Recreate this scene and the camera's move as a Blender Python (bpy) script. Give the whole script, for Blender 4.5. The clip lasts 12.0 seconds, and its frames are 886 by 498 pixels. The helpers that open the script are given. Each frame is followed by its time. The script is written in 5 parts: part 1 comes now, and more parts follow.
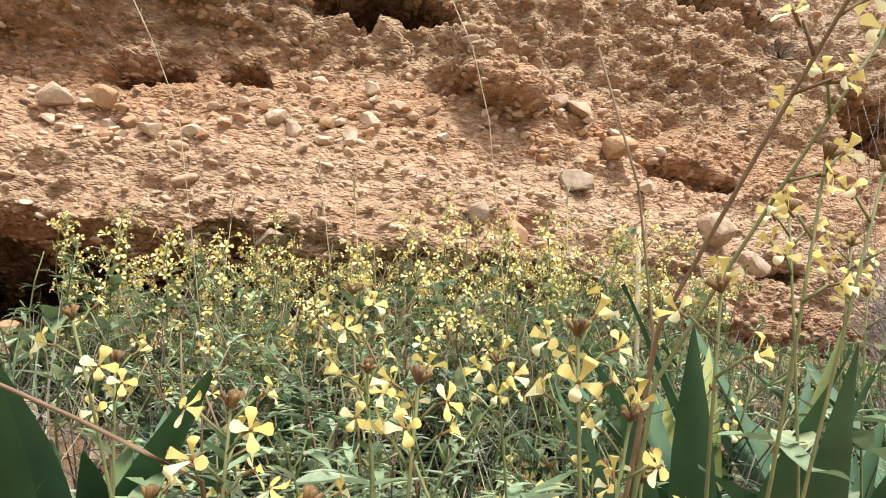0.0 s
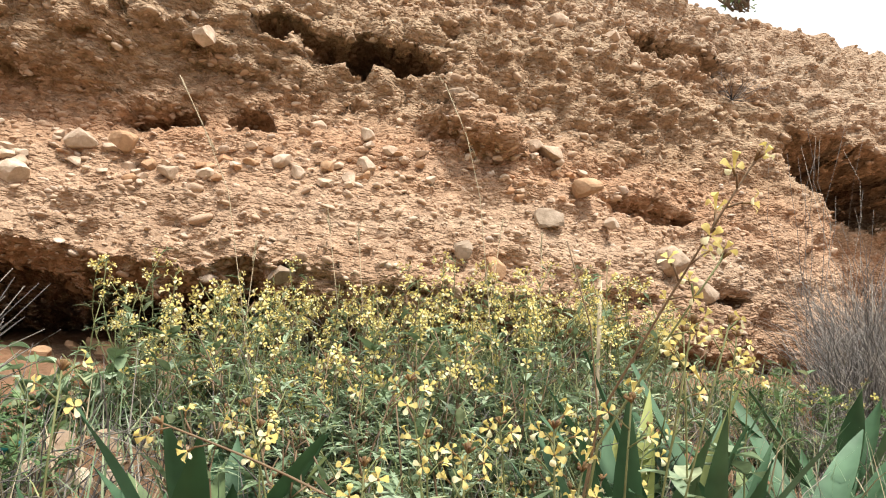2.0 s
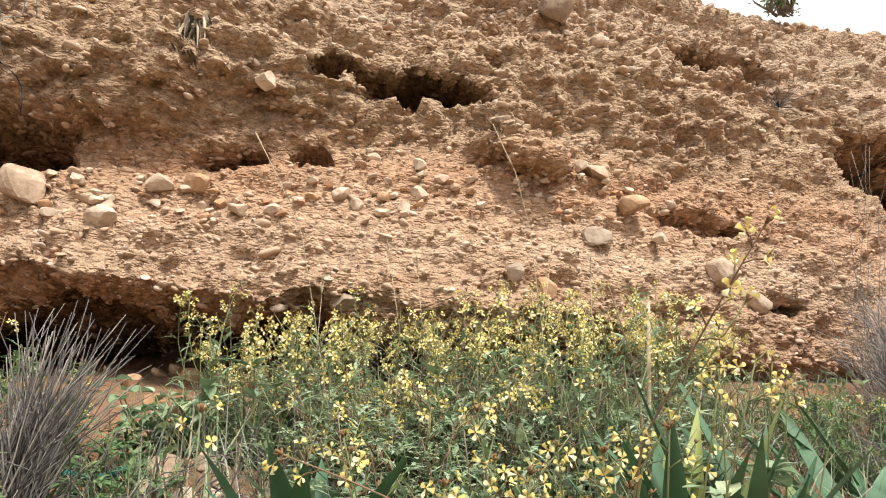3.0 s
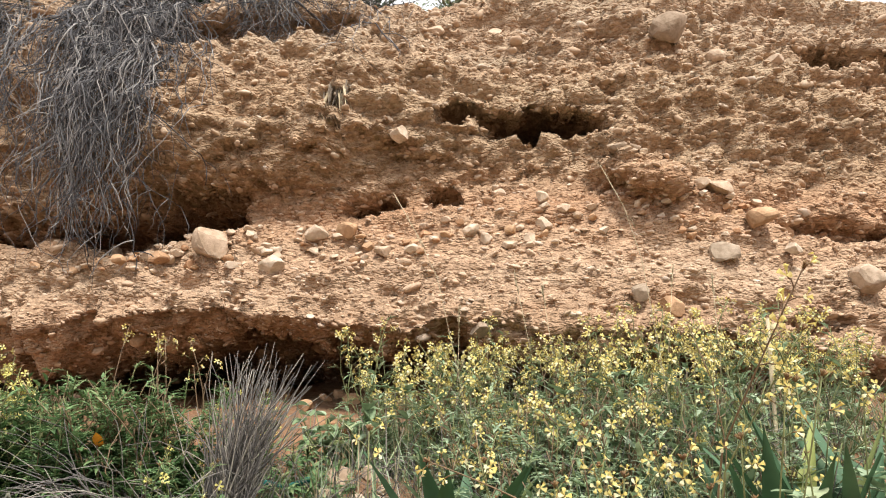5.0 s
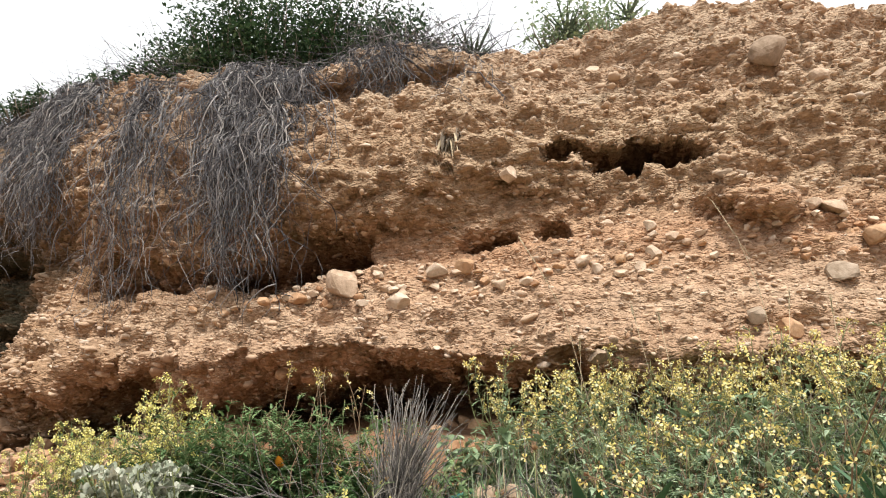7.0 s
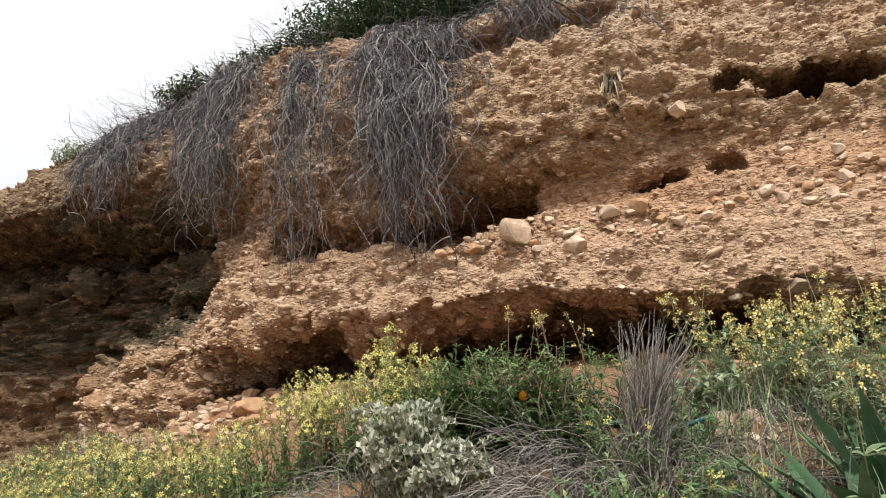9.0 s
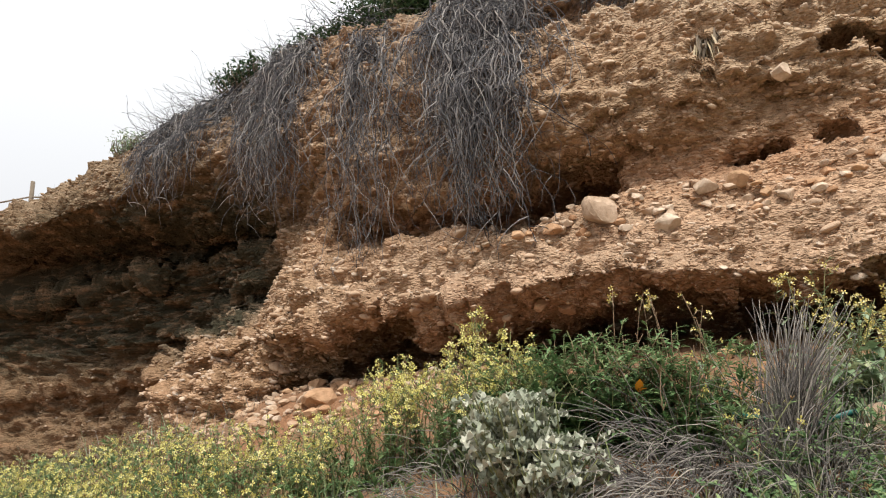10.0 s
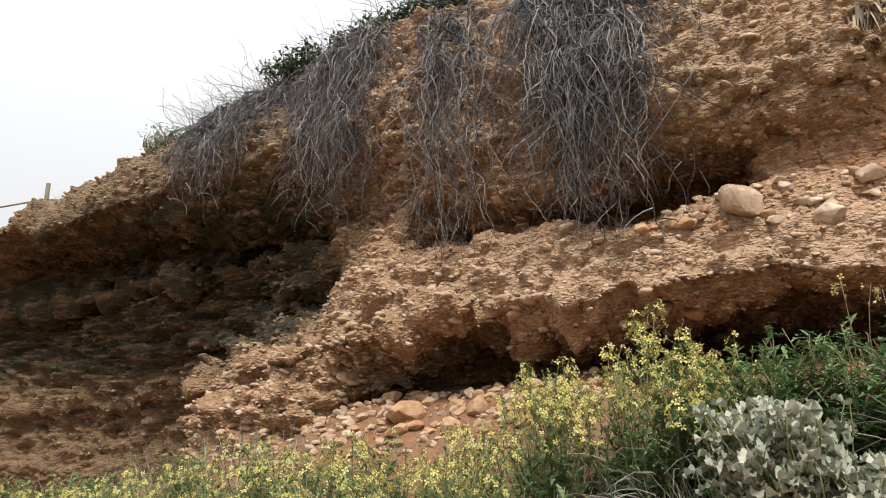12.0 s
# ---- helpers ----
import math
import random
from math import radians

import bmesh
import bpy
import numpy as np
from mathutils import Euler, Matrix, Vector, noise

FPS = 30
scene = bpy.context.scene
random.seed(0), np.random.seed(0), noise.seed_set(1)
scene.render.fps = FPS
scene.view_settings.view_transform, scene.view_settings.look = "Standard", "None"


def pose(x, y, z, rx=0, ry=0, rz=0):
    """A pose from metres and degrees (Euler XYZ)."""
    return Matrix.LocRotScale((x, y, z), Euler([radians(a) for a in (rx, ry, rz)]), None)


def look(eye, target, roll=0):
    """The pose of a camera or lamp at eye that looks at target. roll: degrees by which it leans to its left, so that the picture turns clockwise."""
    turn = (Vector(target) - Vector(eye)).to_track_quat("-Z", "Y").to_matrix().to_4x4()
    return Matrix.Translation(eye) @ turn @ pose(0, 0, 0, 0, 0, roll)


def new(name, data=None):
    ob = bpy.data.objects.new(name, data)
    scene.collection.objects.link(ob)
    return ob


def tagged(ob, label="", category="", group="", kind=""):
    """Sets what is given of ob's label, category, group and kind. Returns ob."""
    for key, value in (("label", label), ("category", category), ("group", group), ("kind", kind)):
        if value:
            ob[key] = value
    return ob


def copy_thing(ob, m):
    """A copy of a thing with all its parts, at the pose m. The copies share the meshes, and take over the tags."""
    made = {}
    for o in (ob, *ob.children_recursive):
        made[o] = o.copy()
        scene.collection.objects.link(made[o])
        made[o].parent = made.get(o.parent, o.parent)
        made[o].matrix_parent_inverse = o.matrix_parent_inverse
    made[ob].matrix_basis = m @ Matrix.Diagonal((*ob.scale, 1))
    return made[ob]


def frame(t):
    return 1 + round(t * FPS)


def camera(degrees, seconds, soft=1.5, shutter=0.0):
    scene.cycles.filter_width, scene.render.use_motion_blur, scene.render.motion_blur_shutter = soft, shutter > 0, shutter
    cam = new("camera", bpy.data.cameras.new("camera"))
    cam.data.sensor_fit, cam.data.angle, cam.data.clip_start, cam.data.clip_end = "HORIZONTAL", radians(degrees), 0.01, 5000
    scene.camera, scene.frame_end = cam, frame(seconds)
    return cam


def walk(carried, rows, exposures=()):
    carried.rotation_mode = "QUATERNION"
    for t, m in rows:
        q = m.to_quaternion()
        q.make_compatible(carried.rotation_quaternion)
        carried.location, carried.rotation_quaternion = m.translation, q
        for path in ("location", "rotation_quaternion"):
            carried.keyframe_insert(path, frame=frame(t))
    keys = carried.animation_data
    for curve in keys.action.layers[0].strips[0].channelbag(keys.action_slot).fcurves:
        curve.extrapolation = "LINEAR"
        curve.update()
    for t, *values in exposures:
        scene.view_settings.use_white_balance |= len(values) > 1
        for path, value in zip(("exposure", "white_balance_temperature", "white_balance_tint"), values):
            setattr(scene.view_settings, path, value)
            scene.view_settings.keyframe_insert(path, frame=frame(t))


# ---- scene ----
cam = camera(68.3, 12.0, soft=1.1)
PATH = [
    (0, (0.5754, -2.5934, 0.7183), (0.8996, -0.6579, 1.1040), 2.15),
    (0.5, (0.5676, -2.6463, 0.7330), (0.9408, -0.7207, 1.1236), 1.98),
    (1, (0.5432, -2.7093, 0.7435), (0.9651, -0.7903, 1.1167), 2.11),
    (1.5, (0.5056, -2.7812, 0.7629), (0.9356, -0.8657, 1.1452), 2.63),
    (2, (0.4637, -2.8604, 0.7798), (0.8746, -0.9419, 1.1681), 2.18),
    (2.5, (0.4280, -2.9439, 0.7922), (0.7728, -1.0123, 1.1795), 2.11),
    (3, (0.4270, -2.9813, 0.8045), (0.6866, -1.0420, 1.2191), 0.89),
    (3.2, (0.4432, -2.9932, 0.8075), (0.6420, -1.0502, 1.2379), 0.33),
    (4.8, (0.4745, -3.1918, 0.8139), (0.3349, -1.2508, 1.2753), 0.02),
    (5, (0.4592, -3.2011, 0.8107), (0.2957, -1.2625, 1.2745), -0.35),
    (5.5, (0.4255, -3.2371, 0.8098), (0.1909, -1.3111, 1.2948), -0.44),
    (6, (0.3879, -3.2795, 0.8075), (0.1438, -1.3676, 1.3417), -0.48),
    (6.5, (0.3490, -3.3430, 0.8100), (0.0407, -1.4446, 1.3587), -1.36),
    (7, (0.3903, -3.4215, 0.8099), (-0.0473, -1.5451, 1.3463), -1.01),
    (7.2, (0.3973, -3.4541, 0.8077), (-0.0953, -1.5849, 1.3209), -1.16),
    (8.8, (0.0764, -3.6509, 0.8089), (-0.5756, -1.8039, 1.2135), -2.74),
    (9, (0.0409, -3.6412, 0.7970), (-0.6799, -1.8170, 1.1875), -3.21),
    (9.5, (-0.0940, -3.5725, 0.7940), (-0.8989, -1.7812, 1.1725), -3.63),
    (10, (-0.1962, -3.5299, 0.7973), (-1.0354, -1.7532, 1.1700), -3.22),
    (10.5, (-0.3353, -3.5354, 0.7837), (-1.1547, -1.7587, 1.1986), -0.89),
    (11, (-0.5332, -3.5496, 0.8021), (-1.2985, -1.7495, 1.2188), -1.54),
    (11.5, (-0.6773, -3.5127, 0.7878), (-1.4650, -1.7155, 1.1744), -1.69),
    (12, (-0.8494, -3.3978, 0.7778), (-1.6598, -1.6215, 1.2116), -2.57),
]
walk(cam, [(t, look(e, g, r)) for t, e, g, r in PATH], [(0, 0.82), (3, 0.78), (7, 0.64), (9, 0.46), (12, 0.34)])

# ---- world, sun ----
world = bpy.data.worlds.new("overcast_sky")
scene.world = world
world.use_nodes = True
wn, wl = world.node_tree.nodes, world.node_tree.links
wn.clear()
sky = wn.new("ShaderNodeTexSky")
sky.sky_type = "NISHITA"
sky.sun_disc = False
sky.sun_elevation = radians(58)
sky.sun_rotation = radians(200)
sky.air_density, sky.dust_density = 1.0, 4.0
gain = wn.new("ShaderNodeMix")
gain.data_type = "RGBA"
gain.inputs[0].default_value = 0.93
gain.inputs[7].default_value = (9.6, 9.7, 9.9, 1)
wl.new(sky.outputs[0], gain.inputs[6])
# overcast: the zenith is about three times as bright as the horizon
wtc = wn.new("ShaderNodeTexCoord")
wsep = wn.new("ShaderNodeSeparateXYZ")
wl.new(wtc.outputs["Generated"], wsep.inputs[0])
wrange = wn.new("ShaderNodeMapRange")
wrange.inputs["From Min"].default_value, wrange.inputs["From Max"].default_value = 0.0, 1.0
wrange.inputs["To Min"].default_value, wrange.inputs["To Max"].default_value = 0.057, 0.13
wl.new(wsep.outputs[2], wrange.inputs[0])
back = wn.new("ShaderNodeBackground")
wl.new(wrange.outputs[0], back.inputs[1])
wl.new(gain.outputs[2], back.inputs[0])
wout = wn.new("ShaderNodeOutputWorld")
wl.new(back.outputs[0], wout.inputs[0])

sun = new("sun", bpy.data.lights.new("sun", "SUN"))
sun.data.energy, sun.data.angle, sun.data.color = 3.15, radians(15), (1.0, 0.95, 0.88)
sun.matrix_world = look((2.0, -4.0, 7.5), (0, 0, 0))


# ---- materials ----
def material(name):
    m = bpy.data.materials.new(name)
    m.use_nodes = True
    nt = m.node_tree
    return m, nt, nt.nodes["Principled BSDF"]


def node(nt, kind, **inputs):
    n = nt.nodes.new(kind)
    for k, v in inputs.items():
        n.inputs[k.replace("_", " ")].default_value = v
    return n


def ramp(nt, source, stops):
    r = nt.nodes.new("ShaderNodeValToRGB")
    e = r.color_ramp.elements
    while len(e) < len(stops):
        e.new(0.5)
    for i, (p, c) in enumerate(stops):
        e[i].position, e[i].color = p, (*c, 1)
    nt.links.new(source, r.inputs[0])
    return r.outputs[0]


def mix(nt, fac, a, b, kind="MIX"):
    n = nt.nodes.new("ShaderNodeMix")
    n.data_type, n.blend_type = "RGBA", kind
    for sock, val in ((0, fac), (6, a), (7, b)):
        if isinstance(val, bpy.types.NodeSocket):
            nt.links.new(val, n.inputs[sock])
        else:
            n.inputs[sock].default_value = val if sock == 0 else (*val, 1)
    return n.outputs[2]


def coords(nt, scale=(1, 1, 1), kind="Object"):
    tc = nt.nodes.new("ShaderNodeTexCoord")
    mp = nt.nodes.new("ShaderNodeMapping")
    mp.inputs["Scale"].default_value = scale
    nt.links.new(tc.outputs[kind], mp.inputs[0])
    return mp.outputs[0]


def noise_tex(nt, vec, scale, detail=4, rough=0.6):
    n = node(nt, "ShaderNodeTexNoise", Scale=scale, Detail=detail, Roughness=rough)
    nt.links.new(vec, n.inputs["Vector"])
    return n.outputs["Fac"]


def bump(nt, bsdf, height, strength, distance):
    b = node(nt, "ShaderNodeBump", Strength=strength, Distance=distance)
    nt.links.new(height, b.inputs["Height"])
    nt.links.new(b.outputs[0], bsdf.inputs["Normal"])


def cells(nt, vec, scale):
    n = node(nt, "ShaderNodeTexVoronoi", Scale=scale, Randomness=1.0)
    nt.links.new(vec, n.inputs["Vector"])
    return n


def add_heights(nt, *pairs):
    """Weighted sum of heights."""
    total = None
    for sock, w in pairs:
        m = nt.nodes.new("ShaderNodeMath")
        m.operation = "MULTIPLY_ADD"
        m.inputs[1].default_value = w
        nt.links.new(sock, m.inputs[0])
        if total is not None:
            nt.links.new(total, m.inputs[2])
        else:
            m.inputs[2].default_value = 0
        total = m.outputs[0]
    return total


def strata(nt):
    """Colours of the beds: red below, pink sand on the bench, orange under the eave, ochre above."""
    pos = nt.nodes.new("ShaderNodeNewGeometry").outputs["Position"]
    sep = nt.nodes.new("ShaderNodeSeparateXYZ")
    nt.links.new(pos, sep.inputs[0])
    mp = nt.nodes.new("ShaderNodeMapping")
    mp.inputs["Scale"].default_value = (0.5, 0.5, 2.2)
    nt.links.new(pos, mp.inputs[0])
    big = noise_tex(nt, mp.outputs[0], 1.6, 4)
    warp = add_heights(nt, (sep.outputs[2], 0.3), (big, 0.12))
    beds = ramp(nt, warp, [(0.3, (0.36, 0.205, 0.12)), (0.4, (0.41, 0.26, 0.165)), (0.46, (0.49, 0.355, 0.25)), (0.52, (0.46, 0.305, 0.2)), (0.57, (0.42, 0.245, 0.145)), (0.62, (0.37, 0.26, 0.165)), (0.73, (0.385, 0.285, 0.185)), (0.85, (0.42, 0.325, 0.235))])
    blot = ramp(nt, big, [(0.3, (0.37, 0.225, 0.135)), (0.45, (0.44, 0.32, 0.22)), (0.58, (0.4, 0.245, 0.15)), (0.72, (0.48, 0.37, 0.27))])
    base = mix(nt, 0.4, beds, blot)
    # left of x -1.5: browner rock, plus its shade painted in blotches
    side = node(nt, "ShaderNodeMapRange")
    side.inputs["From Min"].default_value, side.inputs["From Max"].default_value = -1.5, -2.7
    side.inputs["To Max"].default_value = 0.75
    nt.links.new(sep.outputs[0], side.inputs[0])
    brown_shade = ramp(nt, noise_tex(nt, mp.outputs[0], 5.0, 5), [(0.3, (0.25, 0.25, 0.25)), (0.6, (1, 1, 1))])
    return mix(nt, mix(nt, 1.0, side.outputs[0], brown_shade, "MULTIPLY"), base, (0.29, 0.185, 0.105))


def rock_material():
    m, nt, p = material("conglomerate")
    v = coords(nt)
    vb = coords(nt, (0.5, 0.5, 2.2))
    vg = coords(nt, (0.8, 0.8, 1.7))
    fine = noise_tex(nt, v, 34, 5, 0.7)
    grit = ramp(nt, fine, [(0.3, (0.5, 0.46, 0.43)), (0.5, (0.9, 0.9, 0.88)), (0.7, (1.2, 1.2, 1.2))])
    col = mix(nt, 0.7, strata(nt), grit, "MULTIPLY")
    c1, c2 = cells(nt, vg, 42), cells(nt, vg, 95)
    s1 = nt.nodes.new("ShaderNodeSeparateXYZ")
    nt.links.new(c1.outputs["Color"], s1.inputs[0])
    tint = ramp(nt, s1.outputs[0], [(0.0, (0.78, 0.74, 0.7)), (0.5, (0.97, 0.97, 0.97)), (1.0, (1.28, 1.27, 1.26))])
    col = mix(nt, 0.75, col, tint, "MULTIPLY")
    col = algae_shade(nt, col, v, vb)
    nt.links.new(col, p.inputs["Base Color"])
    p.inputs["Roughness"].default_value = 0.95
    p.inputs["Specular IOR Level"].default_value = 0.12
    bump(nt, p, add_heights(nt, (c1.outputs["Distance"], -0.9), (c2.outputs["Distance"], -0.45), (fine, 0.5)), 0.9, 0.02)
    return m


def algae_shade(nt, col, v, vb):
    """Dull rock of the far recess: algal staining, with the recess's shade painted in."""
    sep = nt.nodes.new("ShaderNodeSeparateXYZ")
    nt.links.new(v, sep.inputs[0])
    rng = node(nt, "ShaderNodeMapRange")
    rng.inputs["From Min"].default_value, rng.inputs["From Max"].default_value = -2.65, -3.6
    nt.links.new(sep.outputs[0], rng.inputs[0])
    # deeper rock and the brow's underside get the painted shade as well
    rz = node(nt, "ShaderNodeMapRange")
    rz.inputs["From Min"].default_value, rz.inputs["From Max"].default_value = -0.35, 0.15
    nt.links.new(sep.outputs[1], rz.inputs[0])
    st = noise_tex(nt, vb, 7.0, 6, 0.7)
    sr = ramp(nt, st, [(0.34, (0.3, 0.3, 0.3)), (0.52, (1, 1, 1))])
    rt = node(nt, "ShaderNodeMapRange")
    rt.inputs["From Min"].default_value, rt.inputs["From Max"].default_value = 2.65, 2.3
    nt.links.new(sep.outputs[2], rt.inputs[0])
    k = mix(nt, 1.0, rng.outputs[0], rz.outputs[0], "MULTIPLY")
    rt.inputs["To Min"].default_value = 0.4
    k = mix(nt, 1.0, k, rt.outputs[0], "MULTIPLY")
    # half strength on the low wall, darkened for the shade there
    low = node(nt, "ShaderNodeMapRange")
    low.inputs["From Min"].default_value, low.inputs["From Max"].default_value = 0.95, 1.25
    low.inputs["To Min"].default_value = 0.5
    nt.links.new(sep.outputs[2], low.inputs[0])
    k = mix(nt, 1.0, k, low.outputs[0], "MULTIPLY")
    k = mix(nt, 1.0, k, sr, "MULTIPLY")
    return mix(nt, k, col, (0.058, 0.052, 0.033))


def pebble_material(name, single):
    m, nt, p = material(name)
    r = nt.nodes.new("ShaderNodeObjectInfo").outputs["Random"] if single else nt.nodes.new("ShaderNodeNewGeometry").outputs["Random Per Island"]
    col = ramp(nt, r, [(0.0, (0.38, 0.265, 0.175)), (0.3, (0.52, 0.39, 0.28)), (0.55, (0.47, 0.335, 0.23)), (0.75, (0.6, 0.48, 0.36)), (0.9, (0.46, 0.4, 0.34)), (1.0, (0.7, 0.6, 0.48))])
    v = coords(nt)
    dust = noise_tex(nt, v, 22, 5, 0.7)
    k = ramp(nt, dust, [(0.38, (0.2, 0.2, 0.2)), (0.62, (0.85, 0.85, 0.85))])
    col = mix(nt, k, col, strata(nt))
    nt.links.new(algae_shade(nt, col, v, coords(nt, (0.5, 0.5, 2.2))) if not single else col, p.inputs["Base Color"])
    p.inputs["Roughness"].default_value = 0.9
    p.inputs["Specular IOR Level"].default_value = 0.2
    bump(nt, p, noise_tex(nt, v, 90, 4), 0.5, 0.004)
    return m


def loose_stone_material(name, a, b):
    m, nt, p = material(name)
    o = nt.nodes.new("ShaderNodeObjectInfo")
    col = mix(nt, o.outputs["Random"], a, b)
    v = coords(nt)
    k = ramp(nt, noise_tex(nt, v, 18, 6, 0.7), [(0.35, (0.62, 0.58, 0.52)), (0.65, (1.1, 1.1, 1.1))])
    col = mix(nt, 1.0, col, k, "MULTIPLY")
    nt.links.new(col, p.inputs["Base Color"])
    p.inputs["Roughness"].default_value = 0.85
    p.inputs["Specular IOR Level"].default_value = 0.25
    bump(nt, p, noise_tex(nt, v, 60, 5), 0.6, 0.006)
    return m


def soil_material():
    m, nt, p = material("soil")
    v = coords(nt)
    a = noise_tex(nt, v, 2.2, 4)
    f = noise_tex(nt, v, 45, 5, 0.7)
    base = ramp(nt, a, [(0.3, (0.25, 0.125, 0.065)), (0.5, (0.27, 0.155, 0.09)), (0.7, (0.19, 0.13, 0.085))])
    grit = ramp(nt, f, [(0.3, (0.5, 0.45, 0.42)), (0.6, (1.1, 1.1, 1.1))])
    nt.links.new(mix(nt, 0.8, base, grit, "MULTIPLY"), p.inputs["Base Color"])
    p.inputs["Roughness"].default_value = 0.97
    p.inputs["Specular IOR Level"].default_value = 0.1
    bump(nt, p, f, 0.9, 0.015)
    return m


def leafy(name, stops, rough=0.55, see_through=0.25, per="island", grain=60.0):
    """Thin plant tissue: some light passes through."""
    m, nt, p = material(name)
    if per == "island":
        r = nt.nodes.new("ShaderNodeNewGeometry").outputs["Random Per Island"]
    else:
        r = nt.nodes.new("ShaderNodeObjectInfo").outputs["Random"]
    col = ramp(nt, r, stops)
    k = ramp(nt, noise_tex(nt, coords(nt), grain, 3), [(0.3, (0.72, 0.72, 0.7)), (0.7, (1.15, 1.15, 1.1))])
    col = mix(nt, 1.0, col, k, "MULTIPLY")
    nt.links.new(col, p.inputs["Base Color"])
    p.inputs["Roughness"].default_value = rough
    p.inputs["Specular IOR Level"].default_value = 0.3
    if see_through:
        t = nt.nodes.new("ShaderNodeBsdfTranslucent")
        nt.links.new(col, t.inputs[0])
        s = nt.nodes.new("ShaderNodeMixShader")
        s.inputs[0].default_value = see_through
        nt.links.new(p.outputs[0], s.inputs[1])
        nt.links.new(t.outputs[0], s.inputs[2])
        nt.links.new(s.outputs[0], nt.nodes["Material Output"].inputs[0])
    return m


ROCK = rock_material()
PEBBLE = pebble_material("pebble_stone", False)
PEBBLE_ONE = pebble_material("single_pebble", True)
STONE = loose_stone_material("loose_stone", (0.48, 0.355, 0.255), (0.6, 0.485, 0.375))
STONE_RED = loose_stone_material("reddish_stone", (0.42, 0.24, 0.135), (0.5, 0.33, 0.2))
STONE_GREY = loose_stone_material("grey_stone", (0.33, 0.25, 0.18), (0.42, 0.34, 0.26))
SOIL = soil_material()
STEM = leafy("green_stem", [(0, (0.13, 0.16, 0.06)), (1, (0.2, 0.2, 0.09))], 0.6, 0.0)
STEM_DARK = leafy("purplish_stem", [(0, (0.16, 0.1, 0.06)), (1, (0.2, 0.14, 0.08))], 0.6, 0.0)
LEAF = leafy("rocket_leaf", [(0, (0.14, 0.2, 0.1)), (0.5, (0.25, 0.34, 0.2)), (0.85, (0.38, 0.46, 0.33)), (1, (0.4, 0.42, 0.2))])
LEAF_GREEN = leafy("fresh_leaf", [(0, (0.085, 0.17, 0.06)), (0.6, (0.16, 0.26, 0.115)), (1, (0.27, 0.34, 0.16))])
LEAF_DARK = leafy("shrub_leaf", [(0, (0.02, 0.05, 0.022)), (0.6, (0.045, 0.09, 0.04)), (1, (0.1, 0.15, 0.07))])
STRAP = leafy("strap_leaf", [(0, (0.035, 0.085, 0.035)), (0.5, (0.06, 0.125, 0.06)), (0.85, (0.1, 0.18, 0.105)), (1, (0.26, 0.28, 0.08))], 0.6, 0.12, per="object", grain=14.0)
AGAVE = leafy("agave_leaf", [(0, (0.05, 0.08, 0.05)), (1, (0.13, 0.17, 0.12))], 0.6, 0.1)
FELT = leafy("felted_leaf", [(0, (0.24, 0.27, 0.2)), (0.6, (0.38, 0.4, 0.32)), (1, (0.55, 0.55, 0.46))], 0.95, 0.3)
PETAL = leafy("pale_yellow_petal", [(0, (0.76, 0.69, 0.34)), (0.55, (0.74, 0.6, 0.19)), (0.8, (0.8, 0.74, 0.44)), (1, (0.85, 0.82, 0.6))], 0.6, 0.3, grain=300.0)
PETAL_YELLOW = leafy("yellow_petal", [(0, (0.62, 0.55, 0.14)), (0.7, (0.72, 0.66, 0.24)), (1, (0.78, 0.74, 0.42))], 0.6, 0.3)
CALYX = leafy("brown_calyx", [(0, (0.15, 0.08, 0.045)), (1, (0.24, 0.15, 0.06))], 0.6, 0.1)
ROOT = leafy("grey_root", [(0, (0.04, 0.04, 0.046)), (0.5, (0.088, 0.086, 0.094)), (0.78, (0.19, 0.182, 0.188)), (1, (0.4, 0.375, 0.36))], 0.9, 0.0)
STRAW = leafy("dry_straw", [(0, (0.11, 0.1, 0.098)), (0.6, (0.21, 0.19, 0.178)), (1, (0.4, 0.36, 0.31))], 0.8, 0.1)
STRAW_PALE = leafy("pale_straw", [(0, (0.42, 0.34, 0.22)), (1, (0.52, 0.44, 0.31))], 0.8, 0.1)
ORANGE = leafy("orange_leaf", [(0, (0.75, 0.25, 0.02)), (1, (0.8, 0.35, 0.04))], 0.6, 0.2)
HOSE = leafy("teal_hose", [(0, (0.02, 0.14, 0.13)), (1, (0.03, 0.17, 0.15))], 0.4, 0.0)
WOOD = leafy("weathered_wood", [(0, (0.16, 0.13, 0.1)), (1, (0.22, 0.18, 0.14))], 0.9, 0.0)


# ---- geometry helpers ----
rng_np = np.random.default_rng(7)
TABLE = rng_np.random((64, 64, 64)).astype(np.float32)


def vnoise(x, y, z):
    """Smooth value noise in -1..1 on arrays."""
    xi, yi, zi = np.floor(x).astype(int), np.floor(y).astype(int), np.floor(z).astype(int)
    fx, fy, fz = x - xi, y - yi, z - zi
    fx, fy, fz = (f * f * (3 - 2 * f) for f in (fx, fy, fz))
    out = 0
    for a in (0, 1):
        for b in (0, 1):
            for c in (0, 1):
                w = (fx if a else 1 - fx) * (fy if b else 1 - fy) * (fz if c else 1 - fz)
                out = out + w * TABLE[(xi + a) % 64, (yi + b) % 64, (zi + c) % 64]
    return out * 2 - 1


def smooth(a, b, x):
    t = np.clip((x - a) / (b - a), 0, 1)
    return t * t * (3 - 2 * t)


def line(x, *pairs):
    return np.interp(x, [p[0] for p in pairs], [p[1] for p in pairs])


